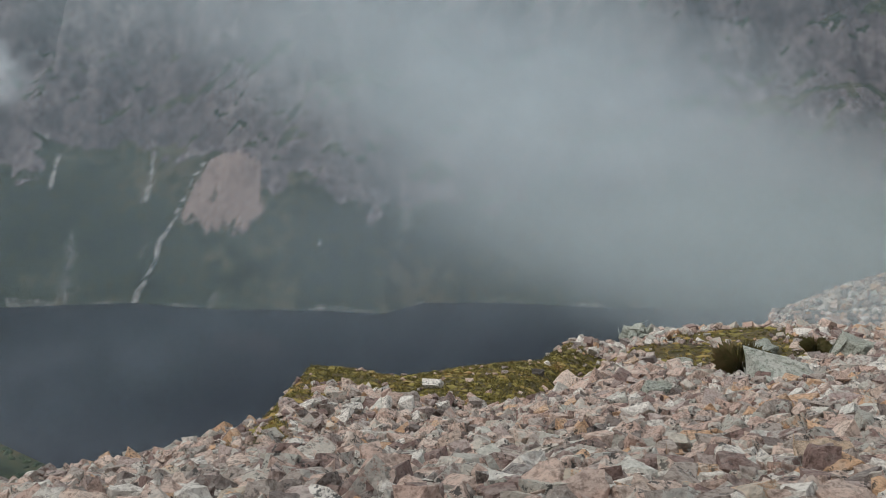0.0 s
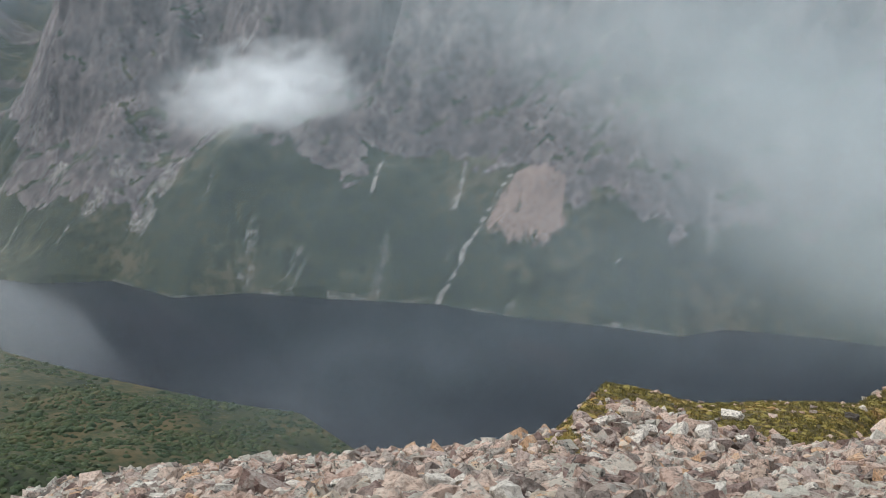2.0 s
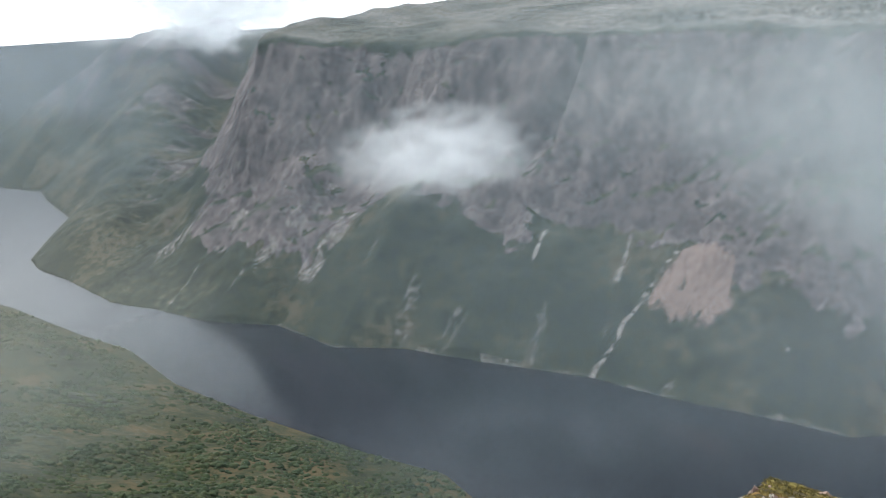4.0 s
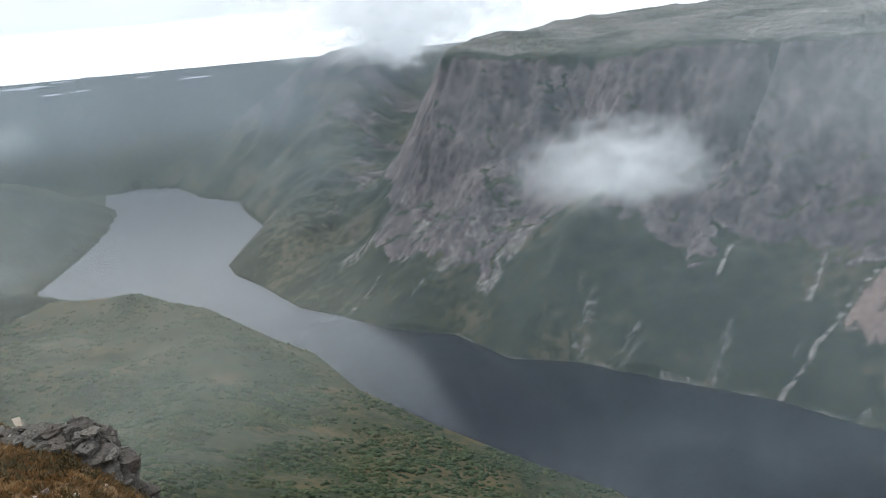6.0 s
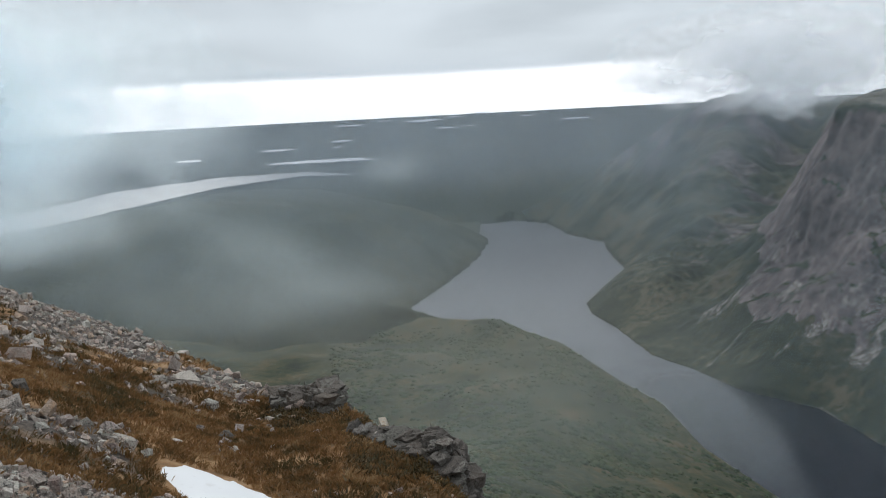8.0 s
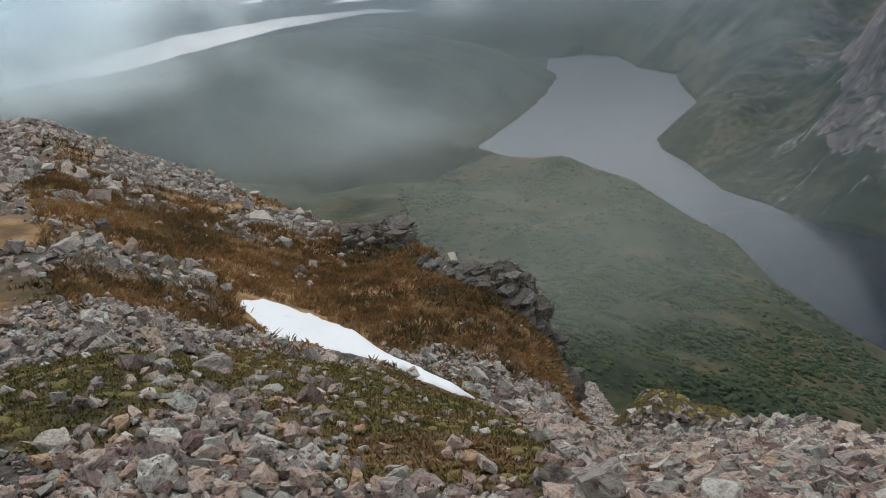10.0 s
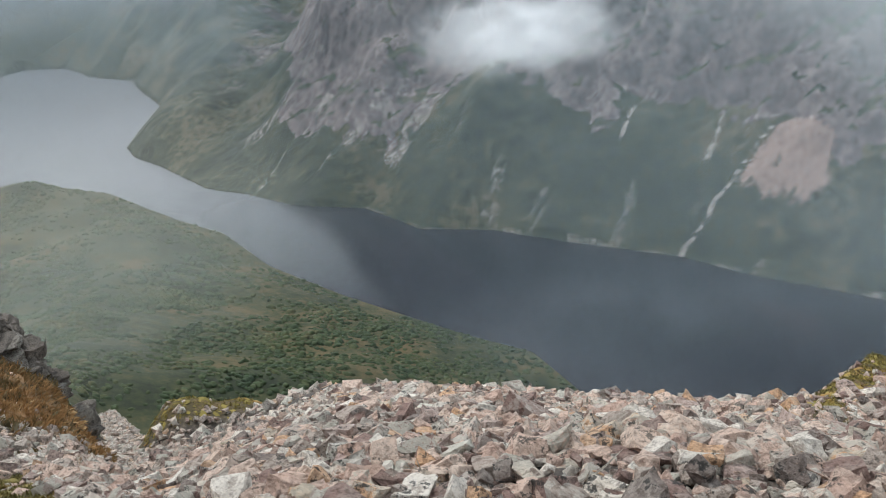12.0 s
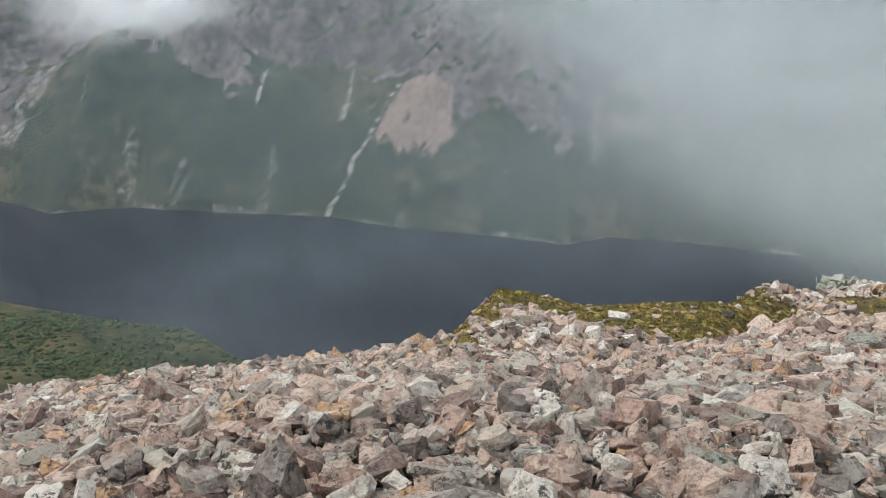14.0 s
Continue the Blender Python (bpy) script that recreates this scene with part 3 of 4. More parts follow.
# ---------------------------------------------------------------- low country to the west
def lowland(az, r):
    x, y = r * np.sin(np.radians(az)), r * np.cos(np.radians(az))
    d = from_lake(x, y)
    dip = np.interp(r, (3300, 3960, 4900), (-8.6, -7.25, -0.42))
    flat = r * np.tan(np.radians(dip)) + step(3700, 4300, r) * step(4900, 4500, r) * 10 * fbm(x / 160, y / 160, 4, 81)
    ways = (-105, -90, -82, -76, -70, -65.5, -62, -60, -56)
    dips = (-6.2, -5.9, -5.4, -4.4, -3.9, -4.3, -6.5, -7.6, -8.6)
    crest = sum(np.interp(az + k, ways, dips) for k in np.linspace(-3, 3, 9)) / 9
    hill = 3000 * np.tan(np.radians(crest)) - 150 * ((r - 3000) / 800) ** 2 + 24 * fbm(x / 220, y / 220, 4, 83)
    hill = np.where(r > 3500, -600, np.minimum(hill, LAKE_Z + 330 * (1 - np.exp(-np.maximum(d, 0) / 560)) + 12 * fbm(x / 90, y / 90, 4, 85)))
    z = np.maximum(np.maximum(hill, np.where(r > 3300, flat, -600)), LAKE_Z - 20 + np.minimum(step(0, 60, d) * 26, np.inf))
    return x, y, np.where(d < 0, LAKE_Z - 14, z)


def build_lowland():
    az, r = np.arange(-118, -28, 0.25), np.r_[np.arange(1900, 3500, 20.0), np.arange(3500, 4930, 14.0)]
    rr, aa = np.meshgrid(r, az, indexing="ij")
    x, y, z = lowland(aa, rr)
    me = mesh_of("plain_west", np.stack([x, y, z], -1).reshape(-1, 3), sheet_faces(len(r), len(az))[:, ::-1], PLAIN, True)
    tagged(new("plain_west", me), "dark wooded hill and misty coastal lowland with ponds", "lowland", kind="structure")


build_lowland()

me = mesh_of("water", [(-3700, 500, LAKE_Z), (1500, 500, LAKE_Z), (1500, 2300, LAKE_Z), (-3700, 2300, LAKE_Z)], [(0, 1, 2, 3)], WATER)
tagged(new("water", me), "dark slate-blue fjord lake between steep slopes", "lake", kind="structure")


def pond_sheet(rows):
    """Water at rings of bearing and distance, level with the lowland there."""
    out = []
    for a, q in rows:
        z = q * np.tan(np.radians(np.interp(q, (3300, 3960, 4900), (-8.6, -7.25, -0.42)))) + 10
        out.append(np.stack([q * np.sin(np.radians(a)), q * np.cos(np.radians(a)), z], -1))
    return np.concatenate(out)


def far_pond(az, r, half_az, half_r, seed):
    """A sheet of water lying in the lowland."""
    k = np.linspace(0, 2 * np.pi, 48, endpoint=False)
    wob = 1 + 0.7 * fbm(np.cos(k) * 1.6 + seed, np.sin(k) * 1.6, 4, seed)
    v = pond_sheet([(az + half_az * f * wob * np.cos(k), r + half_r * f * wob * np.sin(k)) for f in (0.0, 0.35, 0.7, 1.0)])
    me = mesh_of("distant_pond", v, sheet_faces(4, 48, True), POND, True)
    return tagged(new("distant_pond", me), "distant lowland pond with the sky's sheen painted pale", "pond", "lowland ponds")


def far_lake():
    """The long water that curves behind the wooded hill."""
    az = np.linspace(-96, -67.9, 90)
    rough = 9 * fbm(az * 1.3, az * 0, 4, 27)
    top = np.interp(az, (-96, -88, -82, -77.8, -74.8, -70, -68.3, -67.9), (4180, 4275, 4405, 4452, 4472, 4470, 4440, 4425)) + rough
    low = np.interp(az, (-96, -84, -76, -71, -67.9), (3990, 4215, 4385, 4440, 4424))
    v = pond_sheet([(az, top + f * (low - top)) for f in (0.0, 0.25, 0.5, 0.75, 1.0)])
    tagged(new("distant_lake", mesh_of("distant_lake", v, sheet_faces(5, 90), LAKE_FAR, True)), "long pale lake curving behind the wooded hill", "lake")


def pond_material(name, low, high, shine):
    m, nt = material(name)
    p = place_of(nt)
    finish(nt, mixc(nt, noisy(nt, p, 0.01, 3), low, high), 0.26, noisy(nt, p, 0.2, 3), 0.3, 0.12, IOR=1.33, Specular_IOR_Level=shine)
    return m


# pale base colours stand in for bright sky mirrored in the far water
POND, LAKE_FAR = pond_material("pond_painted_sky", (0.5, 0.54, 0.58), (0.62, 0.66, 0.7), 0.22), pond_material("far_lake_painted_sky", (0.12, 0.14, 0.165), (0.18, 0.20, 0.23), 0.1)
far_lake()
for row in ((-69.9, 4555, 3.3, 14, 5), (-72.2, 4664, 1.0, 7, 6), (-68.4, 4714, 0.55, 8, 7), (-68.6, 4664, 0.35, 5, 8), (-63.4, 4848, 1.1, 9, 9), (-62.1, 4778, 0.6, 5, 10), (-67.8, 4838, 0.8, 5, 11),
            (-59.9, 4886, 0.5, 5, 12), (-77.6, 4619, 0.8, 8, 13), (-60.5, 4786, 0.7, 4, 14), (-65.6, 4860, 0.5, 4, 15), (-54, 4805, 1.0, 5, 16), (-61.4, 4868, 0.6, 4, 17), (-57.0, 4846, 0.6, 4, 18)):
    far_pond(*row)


# ---------------------------------------------------------------- mist and clouds
def mist_bank(name, label, az, dip, r, half, layers, opacity, grain, seed, low=0.36, high=0.7, soft=0.1, squeeze=(1, 1, 1.5), white=(0.90, 0.92, 0.93), tilt=0.0, lean=1.6, torn=1.1):
    """A drifting bank: many thin layers through an oval body, each torn by the same cloud noise."""
    rows, cols = 10, 18
    verts, faces, start = [], [], 0
    for k in range(layers):
        depth = (k + 0.5) / layers * 2 - 1
        wide = math.sqrt(max(0.05, 1 - depth * depth))
        v, u = np.meshgrid(np.linspace(-1, 1, rows) * wide, np.linspace(-1, 1, cols) * wide, indexing="ij")
        w = depth + 0.9 / layers * fbm(u * 2 + seed, v * 2, 2, seed)
        verts.append(np.stack([u, w, v], -1).reshape(-1, 3))
        faces.append(sheet_faces(rows, cols) + start)
        start += rows * cols
    a, e = radians(az), radians(dip)
    mat = mist_material(name + "_droplets", 1 - (1 - opacity) ** (1 / layers), grain, seed, low, high, soft, squeeze, white, lean, torn)
    ob = new(name, mesh_of(name, np.concatenate(verts), np.concatenate(faces), mat, True))
    ob.matrix_basis = Matrix.LocRotScale((r * math.sin(a), r * math.cos(a), r * math.tan(e)), Euler((0, radians(tilt), -a)), half)
    return tagged(ob, label, "cloud", kind="stuff")


FOG, GREY_FOG, HAZE, FAR_HAZE = (0.57, 0.60, 0.60), (0.37, 0.41, 0.41), (0.36, 0.43, 0.47), (0.37, 0.42, 0.50)
mist_bank("small_cloud", "small bright white cloud hanging before the cliff", -29.2, -8.4, 1150, (160, 60, 80), 16, 0.98, 46, 1, 0.36, 0.58, 0.0, squeeze=(1, 0.4, 1.5), white=(0.76, 0.78, 0.80), lean=2, torn=2.5)
mist_bank("mist_bank", "dense pale fog filling the fjord beyond the ridge", 6.5, -13.0, 700, (390, 110, 160), 12, 0.96, 120, 2, 0.32, 0.62, tilt=24, white=FOG, torn=1.6)
mist_bank("mist_bank", "grey fog low over the fjord's inner end", 19, -22, 640, (210, 60, 100), 7, 0.85, 150, 13, 0.25, 0.6, white=GREY_FOG)
mist_bank("mist_bank", "thin blue-grey haze across the fjord wall", -5, -8, 520, (700, 50, 420), 3, 0.36, 200, 3, 0.2, 0.75, 0.55, white=HAZE)
mist_bank("mist_bank", "thin blue-grey haze over the upper lake", -72, -4.5, 1500, (980, 120, 350), 3, 0.42, 280, 4, 0.2, 0.75, 0.45, white=HAZE)
mist_bank("mist_bank", "blue distance haze over the lowland", -68, -1.2, 3050, (2900, 750, 290), 8, 0.38, 900, 15, 0.1, 0.6, 0.55, white=FAR_HAZE)
mist_bank("mist_bank", "grey fog lying over the wooded hill", -79, -9.5, 1350, (480, 160, 170), 8, 0.62, 120, 5, 0.42, 0.66, squeeze=(0.4, 1, 1.5), white=GREY_FOG, torn=2.6)
mist_bank("mist_wisp", "slanting streak of fog before the wooded hill", -73, -8.3, 1300, (250, 60, 62), 8, 0.75, 60, 16, 0.36, 0.66, white=GREY_FOG, tilt=26, torn=2.4)
mist_bank("mist_bank", "thin fog drifting over the green spur", -64, -13.6, 600, (340, 110, 92), 8, 0.58, 75, 6, squeeze=(0.5, 1, 1.5), white=(0.35, 0.355, 0.325), torn=2.3)
mist_bank("mist_bank", "grey fog in the hollow behind the green spur", -72, -11, 1500, (330, 80, 75), 6, 0.62, 110, 21, 0.28, 0.62, squeeze=(0.4, 1, 1.5), white=GREY_FOG, torn=1.9)
mist_bank("cloud", "white cloud resting in the notch of the plateau", -43.8, 2.0, 2250, (440, 110, 150), 20, 0.998, 85, 7, 0.26, 0.48, squeeze=(1, 0.5, 1.5), white=(0.80, 0.82, 0.84), lean=2.5, torn=1.8)
mist_bank("cloud", "thin ragged cloud along the plateau skyline", -38.5, 1.8, 2250, (420, 90, 110), 12, 0.9, 70, 18, 0.34, 0.6, white=(0.80, 0.82, 0.84), lean=2.5, torn=2.4)
mist_bank("cloud", "tongue of cloud pouring into the notch", -41.8, -0.3, 2250, (115, 60, 72), 14, 0.97, 50, 17, 0.30, 0.52, white=(0.84, 0.86, 0.88), lean=2.5, torn=2.2)
mist_bank("mist_bank", "pale fog rising from the western slope", -92, 1.0, 1300, (560, 130, 250), 22, 0.99, 150, 8, 0.20, 0.44, white=(0.72, 0.78, 0.80), torn=1.3)
mist_bank("mist_bank", "pale fog closing off the western sky", -95.5, 2.0, 1250, (390, 100, 170), 16, 0.995, 120, 23, 0.2, 0.44, white=(0.70, 0.76, 0.79), torn=1.5)
mist_bank("mist_wisp", "torn wisp of mist above the hill", -65.3, -3.5, 2200, (120, 40, 58), 8, 0.72, 24, 9, 0.44, 0.66, white=FOG, torn=3.2)
mist_bank("mist_wisp", "faint mist drifting low over dark water", -24, -26, 600, (200, 50, 60), 3, 0.26, 80, 10, white=HAZE)
mist_bank("mist_bank", "torn grey mist along the plateau rim", -14, -4.2, 1150, (360, 80, 150), 8, 0.55, 90, 11, white=FOG, torn=2.0)
mist_bank("mist_bank", "light mist in the side valley", -49, -6, 1200, (230, 60, 150), 4, 0.36, 90, 12, white=HAZE)
mist_bank("mist_wisp", "thin mist before the stony flank", 27, -21.2, 61, (44, 7, 13), 10, 0.9, 20, 14, 0.2, 0.6, white=(0.39, 0.42, 0.415))
mist_bank("mist_wisp", "thin veil of mist over the shrubby slope", -60, -18.5, 430, (170, 60, 75), 6, 0.45, 75, 19, 0.34, 0.66, white=(0.34, 0.365, 0.34), torn=2.2)
mist_bank("mist_wisp", "thin veil of mist over the spur's end", -55, -20.5, 420, (120, 50, 58), 5, 0.4, 70, 22, 0.30, 0.66, white=(0.33, 0.365, 0.345), torn=2.2)
mist_bank("mist_wisp", "faint grey mist over the water beyond the knob", 1, -21, 560, (250, 60, 105), 4, 0.45, 110, 20, 0.25, 0.7, white=(0.36, 0.375, 0.40))


# ---------------------------------------------------------------- stones: templates and placing
def stone(seed, flat=0.6, jitter=0.22, cuts=4):
    """An angular broken block about 1 m long, its corners knocked off, as corners and triangles."""
    rng = random.Random(seed)
    bm = bmesh.new()
    half = (0.5, rng.uniform(0.26, 0.46), flat * rng.uniform(0.30, 0.58))
    for sx in (-1, 1):
        for sy in (-1, 1):
            for sz in (-1, 1):
                bm.verts.new([s * h * (1 + rng.uniform(-jitter, jitter)) + rng.uniform(-0.13, 0.13) for s, h in zip((sx, sy, sz), half)])
    bmesh.ops.convex_hull(bm, input=bm.verts)
    for _ in range(cuts):
        away = Vector((rng.gauss(0, 1), rng.gauss(0, 1), rng.gauss(0, 1))).normalized()
        reach = max(v.co.dot(away) for v in bm.verts)
        bmesh.ops.bisect_plane(bm, geom=list(bm.verts) + list(bm.edges) + list(bm.faces), plane_co=away * reach * rng.uniform(0.62, 0.86), plane_no=away, clear_outer=True)
    for f in list(bm.faces):
        bm.faces.remove(f)
    bmesh.ops.remove_doubles(bm, verts=bm.verts, dist=0.07)
    bmesh.ops.convex_hull(bm, input=bm.verts)
    for v in [v for v in bm.verts if not v.link_faces]:
        bm.verts.remove(v)
    bmesh.ops.triangulate(bm, faces=bm.faces)
    bmesh.ops.recalc_face_normals(bm, faces=bm.faces)
    bm.verts.index_update()
    verts = np.array([v.co for v in bm.verts])
    faces = np.array([[v.index for v in f.verts] for f in bm.faces])
    bm.free()
    return verts, faces


def block_mesh(name, seed, mat, flat=0.6, bevel=0.03):
    """A block with worn edges and chipped faces, for the stones that stand out."""
    verts, faces = stone(seed, flat, 0.18, 5)
    bm = bmesh.new()
    made = [bm.verts.new(v) for v in verts]
    for f in faces:
        bm.faces.new([made[i] for i in f])
    bmesh.ops.dissolve_limit(bm, angle_limit=0.2, verts=bm.verts, edges=bm.edges)
    bmesh.ops.bevel(bm, geom=list(bm.edges), offset=bevel, segments=1, affect="EDGES", profile=0.6)
    bmesh.ops.triangulate(bm, faces=bm.faces)
    bmesh.ops.subdivide_edges(bm, edges=[e for e in bm.edges if e.calc_length() > 0.16], cuts=1)
    for v in bm.verts:
        v.co += v.co.normalized() * 0.11 * noise.fractal(v.co * 3.2 + Vector((seed, 0, 0)), 1.0, 2.0, 4)
    me = bpy.data.meshes.new(name)
    bm.to_mesh(me)
    bm.free()
    me.materials.append(mat)
    return me


STONES = [stone(100 + k, (0.4, 0.55, 0.75, 1.0)[k % 4], 0.3, 3 + k % 3) for k in range(40)]


def rough_stone(seed, flat, cuts):
    """A broken block whose faces are split and knocked uneven."""
    verts, faces = stone(seed, flat, 0.25, cuts)
    bm = bmesh.new()
    made = [bm.verts.new(v) for v in verts]
    for f in faces:
        bm.faces.new([made[i] for i in f])
    bmesh.ops.subdivide_edges(bm, edges=[e for e in bm.edges if e.calc_length() > 0.34], cuts=1)
    bmesh.ops.triangulate(bm, faces=bm.faces)
    for v in bm.verts:
        v.co += v.co.normalized() * (0.15 * noise.noise(v.co * 2.2 + Vector((seed, 0, 0))) + 0.09 * noise.noise(v.co * 6 + Vector((0, seed, 0))))
    bm.verts.index_update()
    out = np.array([v.co for v in bm.verts]), np.array([[v.index for v in f.verts] for f in bm.faces])
    bm.free()
    return out


ROUGH = [rough_stone(500 + k, (0.38, 0.55, 0.7, 0.95)[k % 4], 2 + k % 4) for k in range(40)]
CHIPS = [stone(300 + k, (0.5, 0.7, 0.9)[k % 3], 0.3, k % 2) for k in range(16)]


def slope_turn(x, y, yaw, lean, roll):
    """Turn matrices for things that lie on the slope, with their own yaw and lean."""
    e = 0.25
    z0, zx, zy = land(x, y)[0], land(x + e, y)[0], land(x, y + e)[0]
    nx, ny = -(zx - z0) / e, -(zy - z0) / e
    n = np.stack([nx, ny, np.ones_like(nx)], -1)
    n /= np.linalg.norm(n, axis=1, keepdims=True)
    a = np.stack([np.ones_like(nx), np.zeros_like(nx), -n[:, 0] / n[:, 2]], -1)
    a /= np.linalg.norm(a, axis=1, keepdims=True)
    base = np.stack([a, np.cross(n, a), n], -1)
    c, s, o, i = np.cos(yaw), np.sin(yaw), np.zeros_like(yaw), np.ones_like(yaw)
    rz = np.stack([np.stack([c, -s, o], -1), np.stack([s, c, o], -1), np.stack([o, o, i], -1)], 1)
    c, s = np.cos(lean), np.sin(lean)
    rx = np.stack([np.stack([i, o, o], -1), np.stack([o, c, -s], -1), np.stack([o, s, c], -1)], 1)
    c, s = np.cos(roll), np.sin(roll)
    ry = np.stack([np.stack([c, o, s], -1), np.stack([o, i, o], -1), np.stack([-s, o, c], -1)], 1)
    return base @ rz @ rx @ ry


def on_snow(x, y, z):
    """Whether a place lies under the snow patch, as bearing and dip from the stand."""
    az, dip = np.degrees(np.arctan2(x, y)), np.degrees(np.arctan2(z, np.hypot(x, y)))
    return (az > -82.0) & (az < -67.1) & (dip < np.interp(az, SNOW_AZ[0], SNOW_AZ[1]) + 0.05) & (dip > np.interp(az, SNOW_AZ[2], SNOW_AZ[3]) - 0.15)


SNOW_AZ = ((-82.1, -81.1, -79.6, -77.3, -75.2, -73.4, -71.7, -69.5, -67.2), (-19.2, -19.3, -19.9, -20.9, -22.2, -23.5, -24.7, -26.0, -27.3),
           (-82.1, -81.4, -81.0, -80.2, -79.0, -77.4, -76.3, -73.7, -72.1, -70.6, -68.6, -67.2), (-19.5, -20.2, -20.9, -22.1, -22.5, -22.9, -23.7, -24.4, -25.1, -26.1, -27.0, -27.5))


def strew(rng, count, r0, r1, a0, a1, low, high, power, keep):
    """Places and sizes of loose pieces over a part of the slope."""
    r, az = np.sqrt(rng.uniform(r0 * r0, r1 * r1, count)), np.radians(rng.uniform(a0, a1, count))
    x, y = r * np.sin(az), r * np.cos(az)
    z, d = land(x, y)
    ok = (rng.random(count) < keep(covers(x, y, z, d), x, y)) & ~on_snow(x, y, z)
    size = low * (high / low) ** (rng.random(count) ** power)
    return x[ok], y[ok], z[ok], size[ok]


def joined(shapes, x, y, z, size, turns, rng, squash=None):
    """All pieces in one array of corners and triangles."""
    verts, faces, start = [], [], 0
    pick = rng.integers(0, len(shapes), len(x))
    for k, (v, f) in enumerate(shapes):
        idx = np.where(pick == k)[0]
        if not len(idx):
            continue
        s = size[idx, None, None] * (squash[idx, None, :] if squash is not None else 1.0)
        out = np.einsum("nij,nkj->nki", turns[idx], v[None] * s) + np.stack([x[idx], y[idx], z[idx]], -1)[:, None]
        verts.append(out.reshape(-1, 3))
        faces.append((f[None] + (start + np.arange(len(idx)) * len(v))[:, None, None]).reshape(-1, 3))
        start += len(idx) * len(v)
    return np.concatenate(verts), np.concatenate(faces)


def at_dip(az, dip, r0=2.5, r1=70.0):
    """The place on the slope that lies at that bearing and dip from the camera's stand."""
    a, best = radians(az), r0
    r = np.geomspace(r0, r1, 500)
    z = land(r * math.sin(a), r * math.cos(a))[0]
    low = np.degrees(np.arctan2(z, r))
    hit = np.where(low >= dip)[0]
    best = r[hit[0]] if len(hit) else r[np.argmax(low)]
    return best * math.sin(a), best * math.cos(a), float(land(np.array([best * math.sin(a)]), np.array([best * math.cos(a)]))[0][0])


# ---------------------------------------------------------------- rock ledge above the snow
def ledge(label, rows, thick, seed, mat):
    """Slabs piled in courses: bearing, distance and dip of the top along the ledge, and how far its face steps forward."""
    rng = random.Random(seed)
    top = new("rock_outcrop")
    az0, az1 = rows[0][0], rows[-1][0]
    shapes = [block_mesh("slab", seed * 10 + k, mat, 0.46, 0.025) for k in range(8)]
    az = az0
    while az < az1:
        r, dip, face = (float(np.interp(az, [q[0] for q in rows], [q[c] for q in rows])) for c in (1, 2, 3))
        wide = rng.uniform(0.34, 0.7)
        back = 0.7
        while back > -face:
            rr = r + back + rng.uniform(-0.1, 0.1)
            x, y = rr * math.sin(radians(az)), rr * math.cos(radians(az))
            ground = float(land(np.array([x]), np.array([y]))[0][0])
            z, high = ground - 0.15, r * math.tan(radians(dip)) + rng.uniform(-0.32, -0.1) + 0.8 * min(back + 0.3, 0.0)
            while z < high:
                h = min(thick * rng.uniform(0.6, 1.5), high - z + 0.06)
                s = wide * rng.uniform(0.85, 1.25)
                m = Matrix.LocRotScale((x + rng.uniform(-0.12, 0.12), y + rng.uniform(-0.12, 0.12), z + h / 2),
                                       Euler((rng.gauss(0.1, 0.13), rng.gauss(-0.1, 0.13), radians(-az) + rng.gauss(0, 0.8))), (s * rng.uniform(0.9, 1.3), s * 1.1, h / 0.34))
                part("slab", rng.choice(shapes), top, "", m)
                z += h * 0.85
            back -= wide * 0.6
        az += math.degrees(wide * 0.6 / r)
    return tagged(top, label, "rock outcrop")


ledge("weathered grey layered ledge on the rusty bank", [(-69.0, 22.5, -18.9, 0.1), (-67.2, 22, -19.4, 0.3), (-65.6, 21, -19.7, 0.6), (-64.6, 20.6, -19.5, 1.8), (-63.8, 20.4, -19.7, 2.4), (-63.0, 20, -21.1, 2.5),
      (-62, 19.6, -22.5, 2.4), (-61, 19.2, -25.6, 1.6), (-60.4, 18.8, -27.6, 0.6)], 0.25, 3, ROCK_GREY)
ledge("broken grey rock tor beside the bank", [(-73.6, 31, -16.4, 0.2), (-71.8, 30, -16.3, 0.5), (-70.5, 29, -15.9, 1.0), (-69.9, 28.4, -17.2, 0.8), (-69.2, 28, -18.6, 0.3)], 0.26, 5, ROCK_GREY)


# ---------------------------------------------------------------- snow patch
def snow_patch():
    k = np.linspace(0, 1, 60)
    az = -82.0 + 14.8 * k
    upper, lower = np.interp(az, SNOW_AZ[0], SNOW_AZ[1]), np.interp(az, SNOW_AZ[2], SNOW_AZ[3])
    rows = []
    for f in np.linspace(0, 1, 11):
        line = []
        for q in range(60):
            dip = lower[q] + f * (upper[q] - lower[q]) + 0.26 * float(fbm(np.array([q * 0.23]), np.array([f * 1.2]), 4, 91)[0]) * min(1.0, (upper[q] - lower[q]) * 0.7)
            x, y, z = at_dip(az[q], dip, 5)
            mound = max(0.0, 4 * f * (1 - f)) ** 0.6 * min(1.0, 6 * k[q], 8 * (1 - k[q]) + 0.2)
            line.append((x, y, z - 0.03 + 0.12 * mound + 0.04 * float(fbm(np.array([x * 1.7]), np.array([y * 1.7]), 3, 92)[0])))
        rows.append(line)
    me = mesh_of("snow_patch", np.array(rows).reshape(-1, 3), sheet_faces(11, 60)[:, ::-1], SNOW, True)
    return tagged(new("snow_patch", me), "melting white snow patch in a hollow below turf", "snow patch")


snow_patch()


